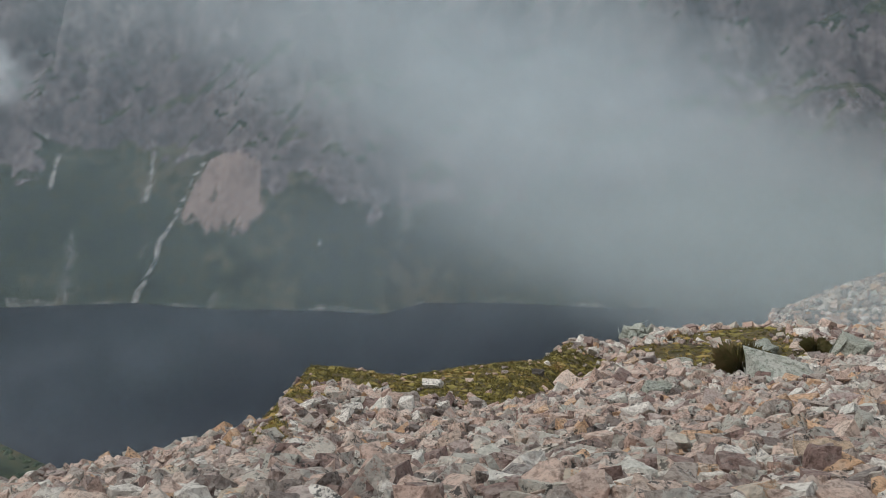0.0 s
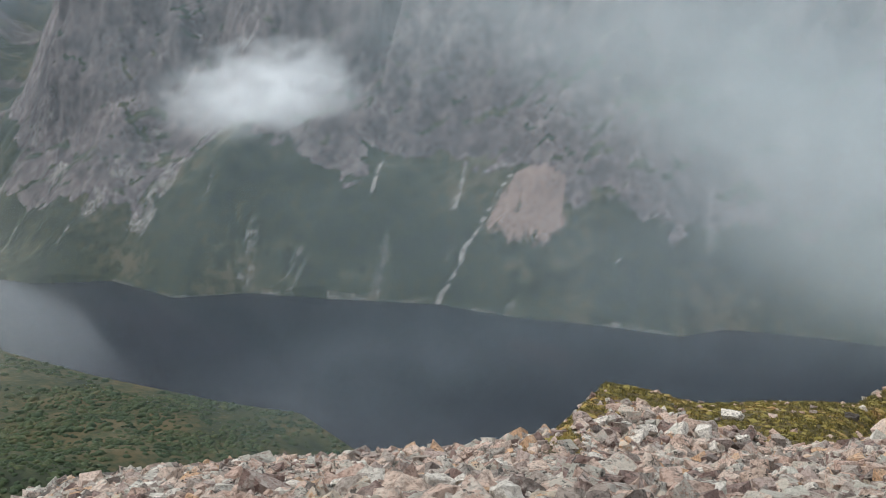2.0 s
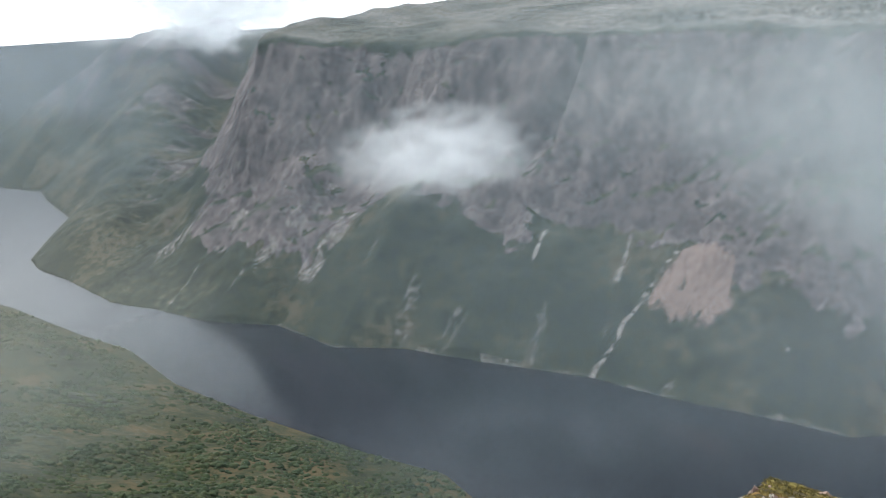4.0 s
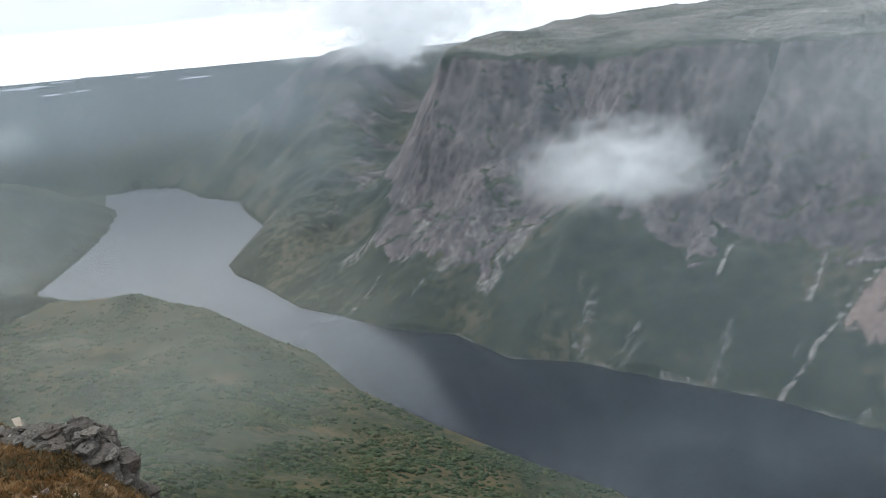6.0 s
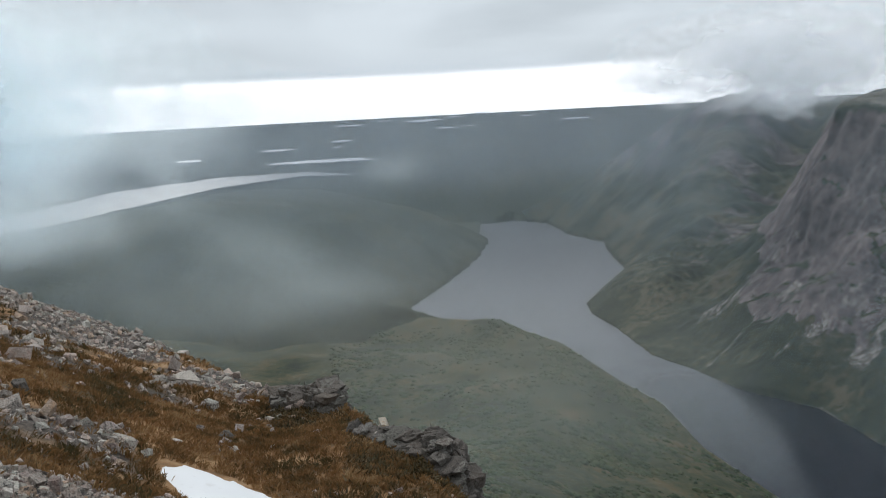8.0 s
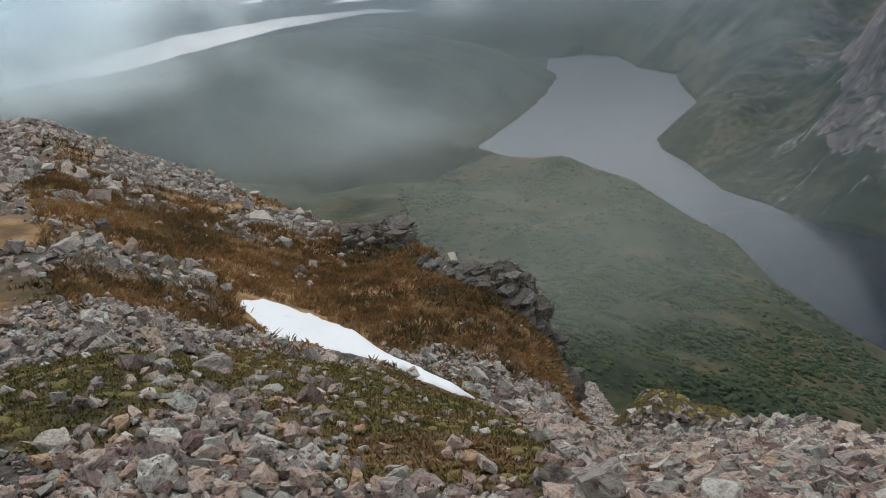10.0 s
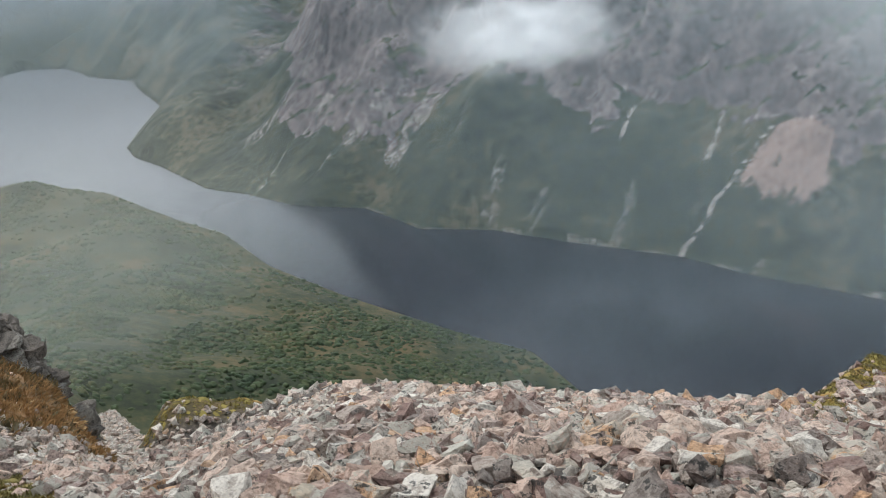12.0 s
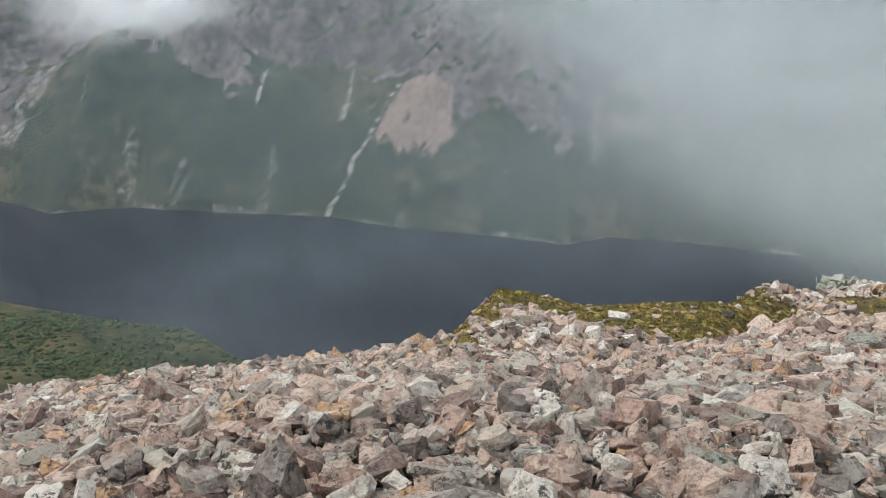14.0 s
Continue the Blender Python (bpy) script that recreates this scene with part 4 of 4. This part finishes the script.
# ---------------------------------------------------------------- stones that stand out
def boulder(az, dip, size, seed, mat, label, flat=0.75, yaw=0.0, lean=0.0, sink=0.2):
    # size: the angle that the stone fills from the stand, in degrees
    x, y, z = at_dip(az, dip)
    size = 0.6 * math.radians(size) * math.sqrt(x * x + y * y + z * z)
    ob = new("boulder", block_mesh("boulder", seed, mat, flat, 0.035))
    ob.matrix_basis = Matrix.LocRotScale((x, y, z + size * flat * (0.22 - sink)), Euler((lean, 0.12, yaw)), (size, size, size))
    return tagged(ob, label, "boulder", "boulders on the scree")


for row in ((8.6, -33.7, 3.7, 1, ROCK_PALE, "white lichen-crusted boulder on the scree", 0.95, 0.4, 0.5), (-22.9, -31.4, 1.05, 2, ROCK_PINK, "square pinkish-grey block on the scree's edge", 0.65, 0.2, 0.05, 0.1),
            (-63.5, -30.0, 0.95, 3, ROCK_PALE, "pale pinkish block standing in the moss", 1.0, 0.9, 0.2, 0.1), (-19.4, -36.6, 2.9, 4, ROCK_PALE, "cream-coloured block among pink rubble", 0.85, 0.3, 0.1),
            (-35.3, -34.8, 2.7, 5, ROCK_PALE, "white square block among pink rubble", 0.8, 1.2, 0.3), (-39.2, -35.6, 2.9, 6, ROCK_TAN, "orange-tan block among pink rubble", 0.8, 0.2, 0.3),
            (-42.9, -33.6, 1.5, 7, ROCK_TAN, "orange-tan block among pink rubble", 0.9, 2.0, 0.2), (-57.7, -31.9, 2.1, 8, ROCK_TAN, "rusty brown block at the scree's foot", 0.9, 0.5, 0.4),
            (-55.5, -32.2, 2.3, 9, ROCK_PINK, "pinkish block at the scree's foot", 0.85, 1.5, 0.2), (-51.0, -32.0, 1.9, 10, ROCK_TAN, "orange-tan block among pink rubble", 0.8, 0.8, 0.4),
            (19.0, -33.2, 3.1, 11, ROCK_TAN, "large tan square boulder in the rubble", 0.85, 0.15, 0.1), (2.6, -34.0, 2.4, 12, ROCK_PINK, "pink tilted slab in the rubble", 0.6, 0.5, 0.5),
            (15.5, -29.3, 0.7, 13, ROCK_PINK, "upright pinkish block in the rubble", 1.0, 0.2, 0.1), (20.5, -29.2, 1.7, 14, ROCK_PALE, "long pale slab lying on rubble", 0.45, 0.2, 0.1),
            (9.4, -29.6, 1.8, 15, ROCK_LICHEN, "broad lichen-grey slab beside the moss", 0.5, 0.3, 0.0), (11.8, -29.4, 1.4, 16, ROCK_GREY, "flat grey slab beside the moss", 0.55, 1.0, 0.1),
            (16.5, -28.0, 1.9, 17, ROCK_LICHEN, "large lichened boulder sunk in rubble", 0.6, 0.5, 0.0), (21.5, -26.8, 3.0, 18, ROCK_LICHEN, "large green-grey lichened boulder", 0.7, 0.8, 0.1),
            (7.0, -28.9, 1.3, 19, ROCK_GREY, "grey slab poking from the moss", 0.5, 0.1, 0.0), (-1.0, -33.2, 1.9, 20, ROCK_PALE, "pale pink-white pointed block", 0.95, 0.7, 0.6),
            (-82.5, -31.5, 2.5, 21, ROCK_LICHEN, "lichened grey slab in patchy moss", 0.55, 0.4, 0.1), (-94.0, -28.0, 2.2, 22, ROCK_GREY, "rounded grey boulder in patchy moss", 0.9, 0.6, 0.1),
            (-75.0, -32.2, 2.3, 23, ROCK_TAN, "tan slab lying between moss and rubble", 0.5, 0.2, 0.1), (-88.5, -14.2, 1.5, 24, ROCK_GREY, "dark square boulder on the stony hillside", 0.9, 0.2, 0.1, 0.05),
            (-85.6, -24.5, 1.9, 25, ROCK_TAN, "tan pointed boulder beside moss", 0.9, 0.4, 0.3), (-77.3, -18.6, 1.5, 26, ROCK_GREY, "grey rock poking from rusty turf", 0.7, 0.4, 0.4),
            (-94.8, -25.3, 4.2, 31, ROCK_PALE, "rounded pale-topped boulder beside dark moss", 0.85, 0.3, 0.1), (-87.0, -24.9, 5.2, 32, ROCK_LICHEN, "large lichened slab lying on rubble", 0.5, 0.2, 0.2),
            (-83.3, -29.9, 3.0, 33, ROCK_TAN, "orange-tan wedge at the moss's edge", 0.6, 0.1, 0.1), (-84.4, -23.3, 3.2, 34, ROCK_PINK, "mauve-grey boulder in patchy moss", 0.8, 0.9, 0.1),
            (-87.4, -22.5, 1.9, 35, ROCK_PALE, "cream-coloured block in patchy moss", 0.9, 0.4, 0.2), (-87.6, -20.9, 2.6, 36, ROCK_TAN, "rounded orange-tan boulder above the moss", 0.85, 0.2, 0.0),
            (-73.3, -32.0, 3.6, 37, ROCK_PINK, "pale pink slab lying in the rubble", 0.5, 0.5, 0.1), (-77.0, -19.4, 1.3, 38, ROCK_PALE, "small pale stone lying on rusty turf", 0.5, 0.2, 0.0),
            (-79.2, -15.2, 3.0, 40, ROCK_PALE, "long pale slab among hillside stones", 0.35, 0.1, 0.1), (-80.9, -22.0, 2.2, 41, ROCK_GREY, "grey stone at the snow patch's edge", 0.6, 0.7, 0.1),
            (-8.5, -37.0, 4.2, 42, ROCK_PALE, "cream block with a rough broken face", 0.8, 0.6, 0.2), (1.6, -35.8, 4.6, 43, ROCK_PINK, "mauve block with a flat top", 0.7, 0.3, 0.2),
            (6.3, -37.2, 5.2, 44, ROCK_PINK, "broad pink slab tilted in the rubble", 0.5, 0.8, 0.4), (9.6, -37.6, 4.6, 45, ROCK_LICHEN, "block spotted with white and black lichen", 0.8, 0.2, 0.1),
            (-9.3, -32.9, 4.5, 46, ROCK_PINK, "long slab crusted with dark lichen", 0.45, 0.15, 0.1), (-17.1, -35.6, 2.8, 47, ROCK_PINK, "tilted pinkish-grey square block", 0.8, 0.5, 0.4),
            (-26.6, -36.9, 4.4, 48, ROCK_PALE, "pale block spotted with lichen", 0.75, 0.2, 0.2), (5.6, -32.2, 2.6, 49, ROCK_PALE, "pale lilac pointed block", 0.95, 0.6, 0.4),
            (27.5, -31.7, 5.0, 50, ROCK_TAN, "large square tan boulder in the rubble", 0.9, 0.1, 0.0), (27.3, -28.7, 3.4, 51, ROCK_PINK, "dark mauve square block", 0.7, 0.3, 0.1),
            (23.3, -27.7, 5.0, 52, ROCK_LICHEN, "massive green-grey boulder beside a tussock", 0.75, 0.4, 0.1), (16.2, -29.5, 3.8, 53, ROCK_LICHEN, "smooth rounded grey boulder below the moss", 0.6, 0.2, 0.0),
            (27.2, -26.0, 5.0, 54, ROCK_LICHEN, "large boulder mottled with green lichen", 0.65, 0.9, 0.1), (-44.9, -33.6, 3.4, 55, ROCK_PINK, "pinkish wedge-shaped block in the rubble", 0.7, 0.3, 0.3),
            (-54.3, -33.3, 3.2, 56, ROCK_PALE, "white broken slab at the scree's foot", 0.5, 0.4, 0.2), (-50.9, -31.3, 2.0, 57, ROCK_TAN, "upright tan block on the scree", 0.95, 0.8, 0.3),
            (-70.6, -32.8, 2.3, 27, ROCK_PINK, "tilted mauve slab in the rubble", 0.45, 0.6, 0.5), (-63.0, -31.2, 3.1, 28, ROCK_PINK, "long mauve slab lying in rubble", 0.4, 2.2, 0.2)):
    boulder(*row)


def cairn():
    top = new("cairn")
    x, y, z = at_dip(13.4, -26.35)
    rng = random.Random(8)
    shapes = [block_mesh("cairn_stone", 60 + k, ROCK_LICHEN, 0.7, 0.035) for k in range(4)]
    for count, high, spread in ((7, 0.10, 0.62), (5, 0.26, 0.36), (2, 0.42, 0.14)):
        for k in range(count):
            a = 2 * math.pi * k / count + high * 5
            part("stone", shapes[(k + count) % 4], top, "", Matrix.LocRotScale((x + spread * math.cos(a), y + spread * math.sin(a), z + high),
                 Euler((rng.gauss(0, 0.2), rng.gauss(0, 0.2), rng.uniform(0, 6))), [rng.uniform(0.34, 0.5)] * 3))
    tagged(top, "low cairn of pale lichened stones on the ridge", "cairn")


cairn()


# ---------------------------------------------------------------- plants
def dome(seed, rough=0.22, fine=2):
    """A low leafy cushion."""
    bm = bmesh.new()
    bmesh.ops.create_icosphere(bm, subdivisions=fine, radius=0.5)
    bmesh.ops.delete(bm, geom=[v for v in bm.verts if v.co.z < -0.15], context="VERTS")
    bm.verts.ensure_lookup_table()
    for v in bm.verts:
        v.co *= 1 + rough * 2 * noise.noise(v.co * 3.1 + Vector((seed * 3.7, 0, 0)))
    bmesh.ops.triangulate(bm, faces=bm.faces)
    bm.verts.index_update()
    out = np.array([v.co for v in bm.verts]), np.array([[v.index for v in f.verts] for f in bm.faces])
    bm.free()
    return out


def tuft(seed, blades=10):
    """A tuft of bent grass blades, two triangles each."""
    rng = random.Random(seed)
    verts, faces = [], []
    for _ in range(blades):
        a, lean, h, w = rng.uniform(0, 6.28), rng.uniform(0.15, 0.75), rng.uniform(0.55, 1.0), rng.uniform(0.018, 0.034)
        bx, by = rng.gauss(0, 0.3), rng.gauss(0, 0.3)
        dx, dy = math.cos(a), math.sin(a)
        k = len(verts)
        verts += [(bx - dy * w, by + dx * w, -0.05), (bx + dy * w, by - dx * w, -0.05), (bx + dx * lean * 0.4 * h - dy * w * 0.6, by + dy * lean * 0.4 * h + dx * w * 0.6, 0.6 * h),
                  (bx + dx * lean * h, by + dy * lean * h, h * (1 - 0.35 * lean))]
        faces += [(k, k + 1, k + 2), (k + 1, k + 3, k + 2)]
    return np.array(verts), np.array(faces)


def sprig(seed):
    """A low cluster of small leaves pointing all ways."""
    rng = random.Random(seed)
    verts, faces = [], []
    for _ in range(9):
        a, up, long, w = rng.uniform(0, 6.28), rng.uniform(0.3, 1.2), rng.uniform(0.4, 0.75), rng.uniform(0.09, 0.16)
        bx, by, dx, dy = rng.gauss(0, 0.33), rng.gauss(0, 0.33), math.cos(a), math.sin(a)
        k = len(verts)
        verts += [(bx - dy * w, by + dx * w, 0.0), (bx + dy * w, by - dx * w, 0.0), (bx + dx * long * math.cos(up), by + dy * long * math.cos(up), long * math.sin(up))]
        faces += [(k, k + 1, k + 2)]
    return np.array(verts), np.array(faces)


def clump(seed):
    """A rounded leafy clump: a lumpy crown of three uneven rings."""
    rng = random.Random(seed)
    verts, faces = [], []
    for wide, high in ((0.5, -0.15), (0.46, 0.16), (0.26, 0.36)):
        for k in range(6):
            a = 2 * math.pi * (k + rng.uniform(-0.3, 0.3)) / 6
            w = wide * rng.uniform(0.72, 1.25)
            verts.append((w * math.cos(a), w * math.sin(a), high * rng.uniform(0.75, 1.25)))
    verts.append((rng.uniform(-0.06, 0.06), rng.uniform(-0.06, 0.06), 0.43))
    for ring in (0, 6):
        for k in range(6):
            a, b = ring + k, ring + (k + 1) % 6
            faces += [(a, b, b + 6), (a, b + 6, a + 6)]
    faces += [(12 + k, 12 + (k + 1) % 6, 18) for k in range(6)]
    return np.array(verts), np.array(faces)


def crop(name, label, shapes, mat, zones, keep, seed, smooth=False, squash=(1, 1, 1), upright=0.0, category="plants"):
    rng = np.random.default_rng(seed)
    got = [strew(rng, *zone, keep) for zone in zones]
    x, y, z, size = (np.concatenate([g[k] for g in got]) for k in range(4))
    n = len(x)
    turns = slope_turn(x, y, rng.uniform(0, 6.28, n), rng.normal(0, 0.12, n), rng.normal(0, 0.12, n))
    shape = np.array(squash) * rng.uniform(0.75, 1.3, (n, 3))
    v, f = joined(shapes, x, y, z + upright * size, size, turns, rng, shape)
    return tagged(new(name, mesh_of(name, v, f, mat, smooth)), label, category, kind="stuff")


def tussock(az, dip, wide, seed, label):
    """One dense round tussock of drooping blades."""
    rng = random.Random(seed)
    x, y, z = at_dip(az, dip)
    verts, faces = [], []
    for _ in range(420):
        a, lean, h, w = rng.uniform(0, 6.28), rng.uniform(0.1, 0.9), rng.uniform(0.6, 1.0), rng.uniform(0.012, 0.024)
        far = 0.3 * math.sqrt(rng.random())
        dx, dy = math.cos(a), math.sin(a)
        bx, by, k = dx * far, dy * far, len(verts)
        verts += [(bx - dy * w, by + dx * w, -0.1), (bx + dy * w, by - dx * w, -0.1), (bx + dx * lean * 0.25 - dy * w * 0.7, by + dy * lean * 0.25 + dx * w * 0.7, 0.55 * h), (bx + dx * lean * 0.6, by + dy * lean * 0.6, h * (0.95 - 0.5 * lean))]
        faces += [(k, k + 1, k + 2), (k + 1, k + 3, k + 2)]
    ob = new("grass_tussock", mesh_of("grass_tussock", np.array(verts), np.array(faces), GREEN_GRASS))
    ob.matrix_basis = Matrix.LocRotScale((x, y, z + 0.05), None, (wide, wide, wide))
    return tagged(ob, label, "grass tussock", "tussocks on the ridge")


tussock(20.6, -27.9, 0.62, 5, "dark olive grass tussock beside a boulder")
tussock(24.6, -26.4, 0.5, 6, "small olive grass tussock between stones")
CLUMPS, CUSHIONS, SPRIGS = [clump(k) for k in range(12)], [dome(k + 40, 0.45, 1) for k in range(10)], [sprig(k) for k in range(10)]
TUFTS = [tuft(k) for k in range(10)]
crop("moss", "cushions of green and brown moss between stones", CUSHIONS, MOSS,
     ((7000, 4, 18, -108, -57, 0.05, 0.2, 1.6),), lambda c, x, y: c[:, 1] * 1.2 - 0.1, 31, True, (1, 1, 0.42), -0.08)
crop("moss", "cushions of yellow-green moss along the ridge", CUSHIONS, RIDGE_MOSS,
     ((4500, 10, 30, -14, 12, 0.09, 0.34, 1.6), (3500, 12, 38, 4, 32, 0.1, 0.36, 1.6), (300, 10, 18, -42, -32, 0.1, 0.26, 1), (900, 24, 36, -57, -46, 0.12, 0.4, 1.4)),
     lambda c, x, y: c[:, 1] * 1.2 - 0.1, 41, True, (1, 1, 0.42), -0.08)
crop("moss_sprigs", "fuzzy olive and brown sprigs of moss and crowberry", SPRIGS, MOSS,
     ((52000, 4, 16, -108, -57, 0.03, 0.085, 1.4),), lambda c, x, y: c[:, 1] * 1.2 - 0.1, 36)
crop("moss_sprigs", "fuzzy yellow-green moss and crowberry on the ridge", SPRIGS, RIDGE_MOSS,
     ((16000, 10, 30, -14, 12, 0.05, 0.12, 1.4), (11000, 12, 38, 4, 32, 0.05, 0.13, 1.4), (900, 10, 18, -42, -32, 0.05, 0.11, 1), (3000, 24, 36, -57, -46, 0.06, 0.16, 1.4)),
     lambda c, x, y: c[:, 1] * 1.2 - 0.1, 42)
crop("moss_grass", "short green grass growing through moss", TUFTS, GREEN_GRASS,
     ((3000, 4, 17, -108, -57, 0.02, 0.05, 1.5), (5500, 10, 30, -14, 12, 0.05, 0.12, 1.5), (4000, 12, 38, 4, 32, 0.05, 0.13, 1.5), (700, 4, 30, -62, 32, 0.03, 0.08, 1.5)),
     lambda c, x, y: c[:, 1] + 0.02, 32)
crop("grass", "rusty brown autumn grass on the steep bank", TUFTS, GRASS,
     ((20000, 12, 34, -92, -58, 0.09, 0.22, 1.3), (9000, 30, 66, -118, -66, 0.16, 0.34, 1.3), (1200, 6, 18, -108, -57, 0.03, 0.07, 1.3)),
     lambda c, x, y: c[:, 0] + 0.3 * c[:, 1], 33)
crop("shrubs", "low green shrubs covering the valley slope", CLUMPS, SHRUB,
     ((7000, 90, 480, -66, -24, 1.3, 4.4, 1.3), (14000, 380, 1100, -72, -26, 2.8, 7.5, 1.2), (9000, 900, 2000, -70, -40, 4.5, 10.0, 1.4)),
     lambda c, x, y: (from_lake(x, y) > 4) * (y < np.interp(x, (-2060, -1800, -1300, -900, -400), (1000, 1150, 1090, 1000, 900))) * step(-0.35, 0.25, fbm(x / 60, y / 60, 5, 95) + 0.2 * step(900, 300, np.hypot(x, y))) * c[:, 2], 34, True, (1.25, 1.25, 0.8))
crop("heath", "dark brown heath shrubs on the turf bank", SPRIGS, HEATH, ((7000, 13, 36, -94, -58, 0.10, 0.32, 1.6), (5000, 30, 66, -118, -66, 0.2, 0.6, 1.6)),
     lambda c, x, y: c[:, 0] * step(-0.1, 0.25, fbm(x / 5, y / 5, 3, 97)), 35, False, (1, 1, 0.8))

crop("heath", "olive heath tufts growing on the rock ledge", SPRIGS, HEATH, ((2600, 18.4, 24.5, -70, -60.8, 0.10, 0.28, 1.5), (800, 26, 32, -74.5, -69.4, 0.15, 0.36, 1.5)), lambda c, x, y: np.full(len(x), 0.9), 37, False, (1, 1, 0.8), 0.1)


# ---------------------------------------------------------------- rubble
def bare(c, x, y):
    return np.clip(1 - 0.975 * c[:, 0] - np.where(x > -0.6 * y, 0.985, 0.93) * c[:, 1], 0.005, 1) * (1 - c[:, 2])


RUBBLE = ((9000, 2.0, 7, -64, 34, 0.03, 0.065, 1.2), (2600, 1.6, 4.6, -64, 34, 0.05, 0.14, 1.3), (2800, 3.4, 7.5, -64, -28, 0.05, 0.14, 1.5), (2600, 3.4, 7.5, -28, 34, 0.07, 0.19, 1.3), (320, 4.6, 9, -64, 34, 0.11, 0.16, 1.5), (9000, 7, 13, -64, 34, 0.035, 0.075, 1.2), (5500, 7, 13.5, -64, -28, 0.055, 0.15, 1.7), (6500, 7, 13.5, -28, 34, 0.065, 0.19, 1.6),
          (17000, 13, 31, -13, 34, 0.05, 0.10, 1.2), (11000, 13, 31, -13, 34, 0.09, 0.28, 1.8), (180, 16, 34, 12, 36, 0.2, 0.40, 1.5), (9500, 30, 66, 6, 44, 0.14, 0.42, 1.8), (9000, 60, 150, 16, 50, 0.35, 1.1, 1.8),
          (70, 13, 22, 8, 34, 0.18, 0.32, 1.5), (3200, 0.5, 9, -250, -112, 0.04, 0.13, 1.3), (2600, 0.5, 9, 34, 112, 0.04, 0.13, 1.3), (700, 0.5, 2.5, -112, 34, 0.03, 0.08, 1.3), (900, 1, 12, -250, 112, 0.10, 0.22, 1.5),
          (9000, 2.4, 16, -112, -57, 0.025, 0.065, 1.2), (7500, 2.8, 17, -112, -57, 0.05, 0.13, 1.8), (420, 8, 17, -112, -60, 0.11, 0.22, 1.8),
          (26000, 16, 68, -122, -59, 0.08, 0.19, 1.5), (4200, 18, 68, -122, -62, 0.16, 0.42, 2.0), (7500, 16, 60, -60, -44, 0.08, 0.26, 1.6), (6000, 18, 76, -61.5, -54.5, 0.08, 0.22, 1.6), (900, 4.6, 8.5, -96, -76, 0.05, 0.15, 1.5))


def build_rubble():
    rng = np.random.default_rng(77)
    got = [strew(rng, *zone, bare) for zone in RUBBLE]
    x, y, z, size = (np.concatenate([g[k] for g in got]) for k in range(4))
    n = len(x)
    turns = slope_turn(x, y, rng.uniform(0, 6.28, n), rng.normal(0, 0.45, n), rng.normal(0, 0.38, n))
    lift = size * rng.uniform(-0.05, 0.6, n)
    squash, small = rng.uniform(0.8, 1.25, (n, 3)), size < 0.017 * np.hypot(x, y)
    near = ~small & (np.hypot(x, y) < 5.8)
    verts, faces, start = [], [], 0
    for shapes, pick in ((ROUGH, near), (STONES, ~small & ~near), (CHIPS, small)):
        v, f = joined(shapes, *(q[pick] for q in (x, y, z + lift, size * 1.12, turns)), rng, squash[pick])
        verts, faces, start = verts + [v], faces + [f + start], start + len(v)
    tagged(part("rubble", mesh_of("rubble", np.concatenate(verts), np.concatenate(faces), ROCK_STUFF), GROUND_OB, "loose angular pinkish-grey quartzite rubble"), kind="stuff")
    # the stones nearest to the stand, each on its own
    x, y, z, size = strew(rng, 420, 2.6, 6.6, -62, 32, 0.075, 0.145, 1.5, bare)
    x, y, z, size = x[:300], y[:300], z[:300], size[:300]
    turns = slope_turn(x, y, rng.uniform(0, 6.28, len(x)), rng.normal(0, 0.4, len(x)), rng.normal(0, 0.3, len(x)))
    shapes = [mesh_of("rock", sv, sf, ROCK) for sv, sf in ROUGH]
    for k in range(len(x)):
        m = Matrix(turns[k].tolist()).to_4x4()
        m.translation = (x[k], y[k], z[k] + 0.2 * size[k])
        s = [size[k] * 1.15 * q for q in rng.uniform(0.85, 1.2, 3)]
        part("rock", shapes[k % len(shapes)], GROUND_OB, "", m @ Matrix.Diagonal((*s, 1)))


build_rubble()
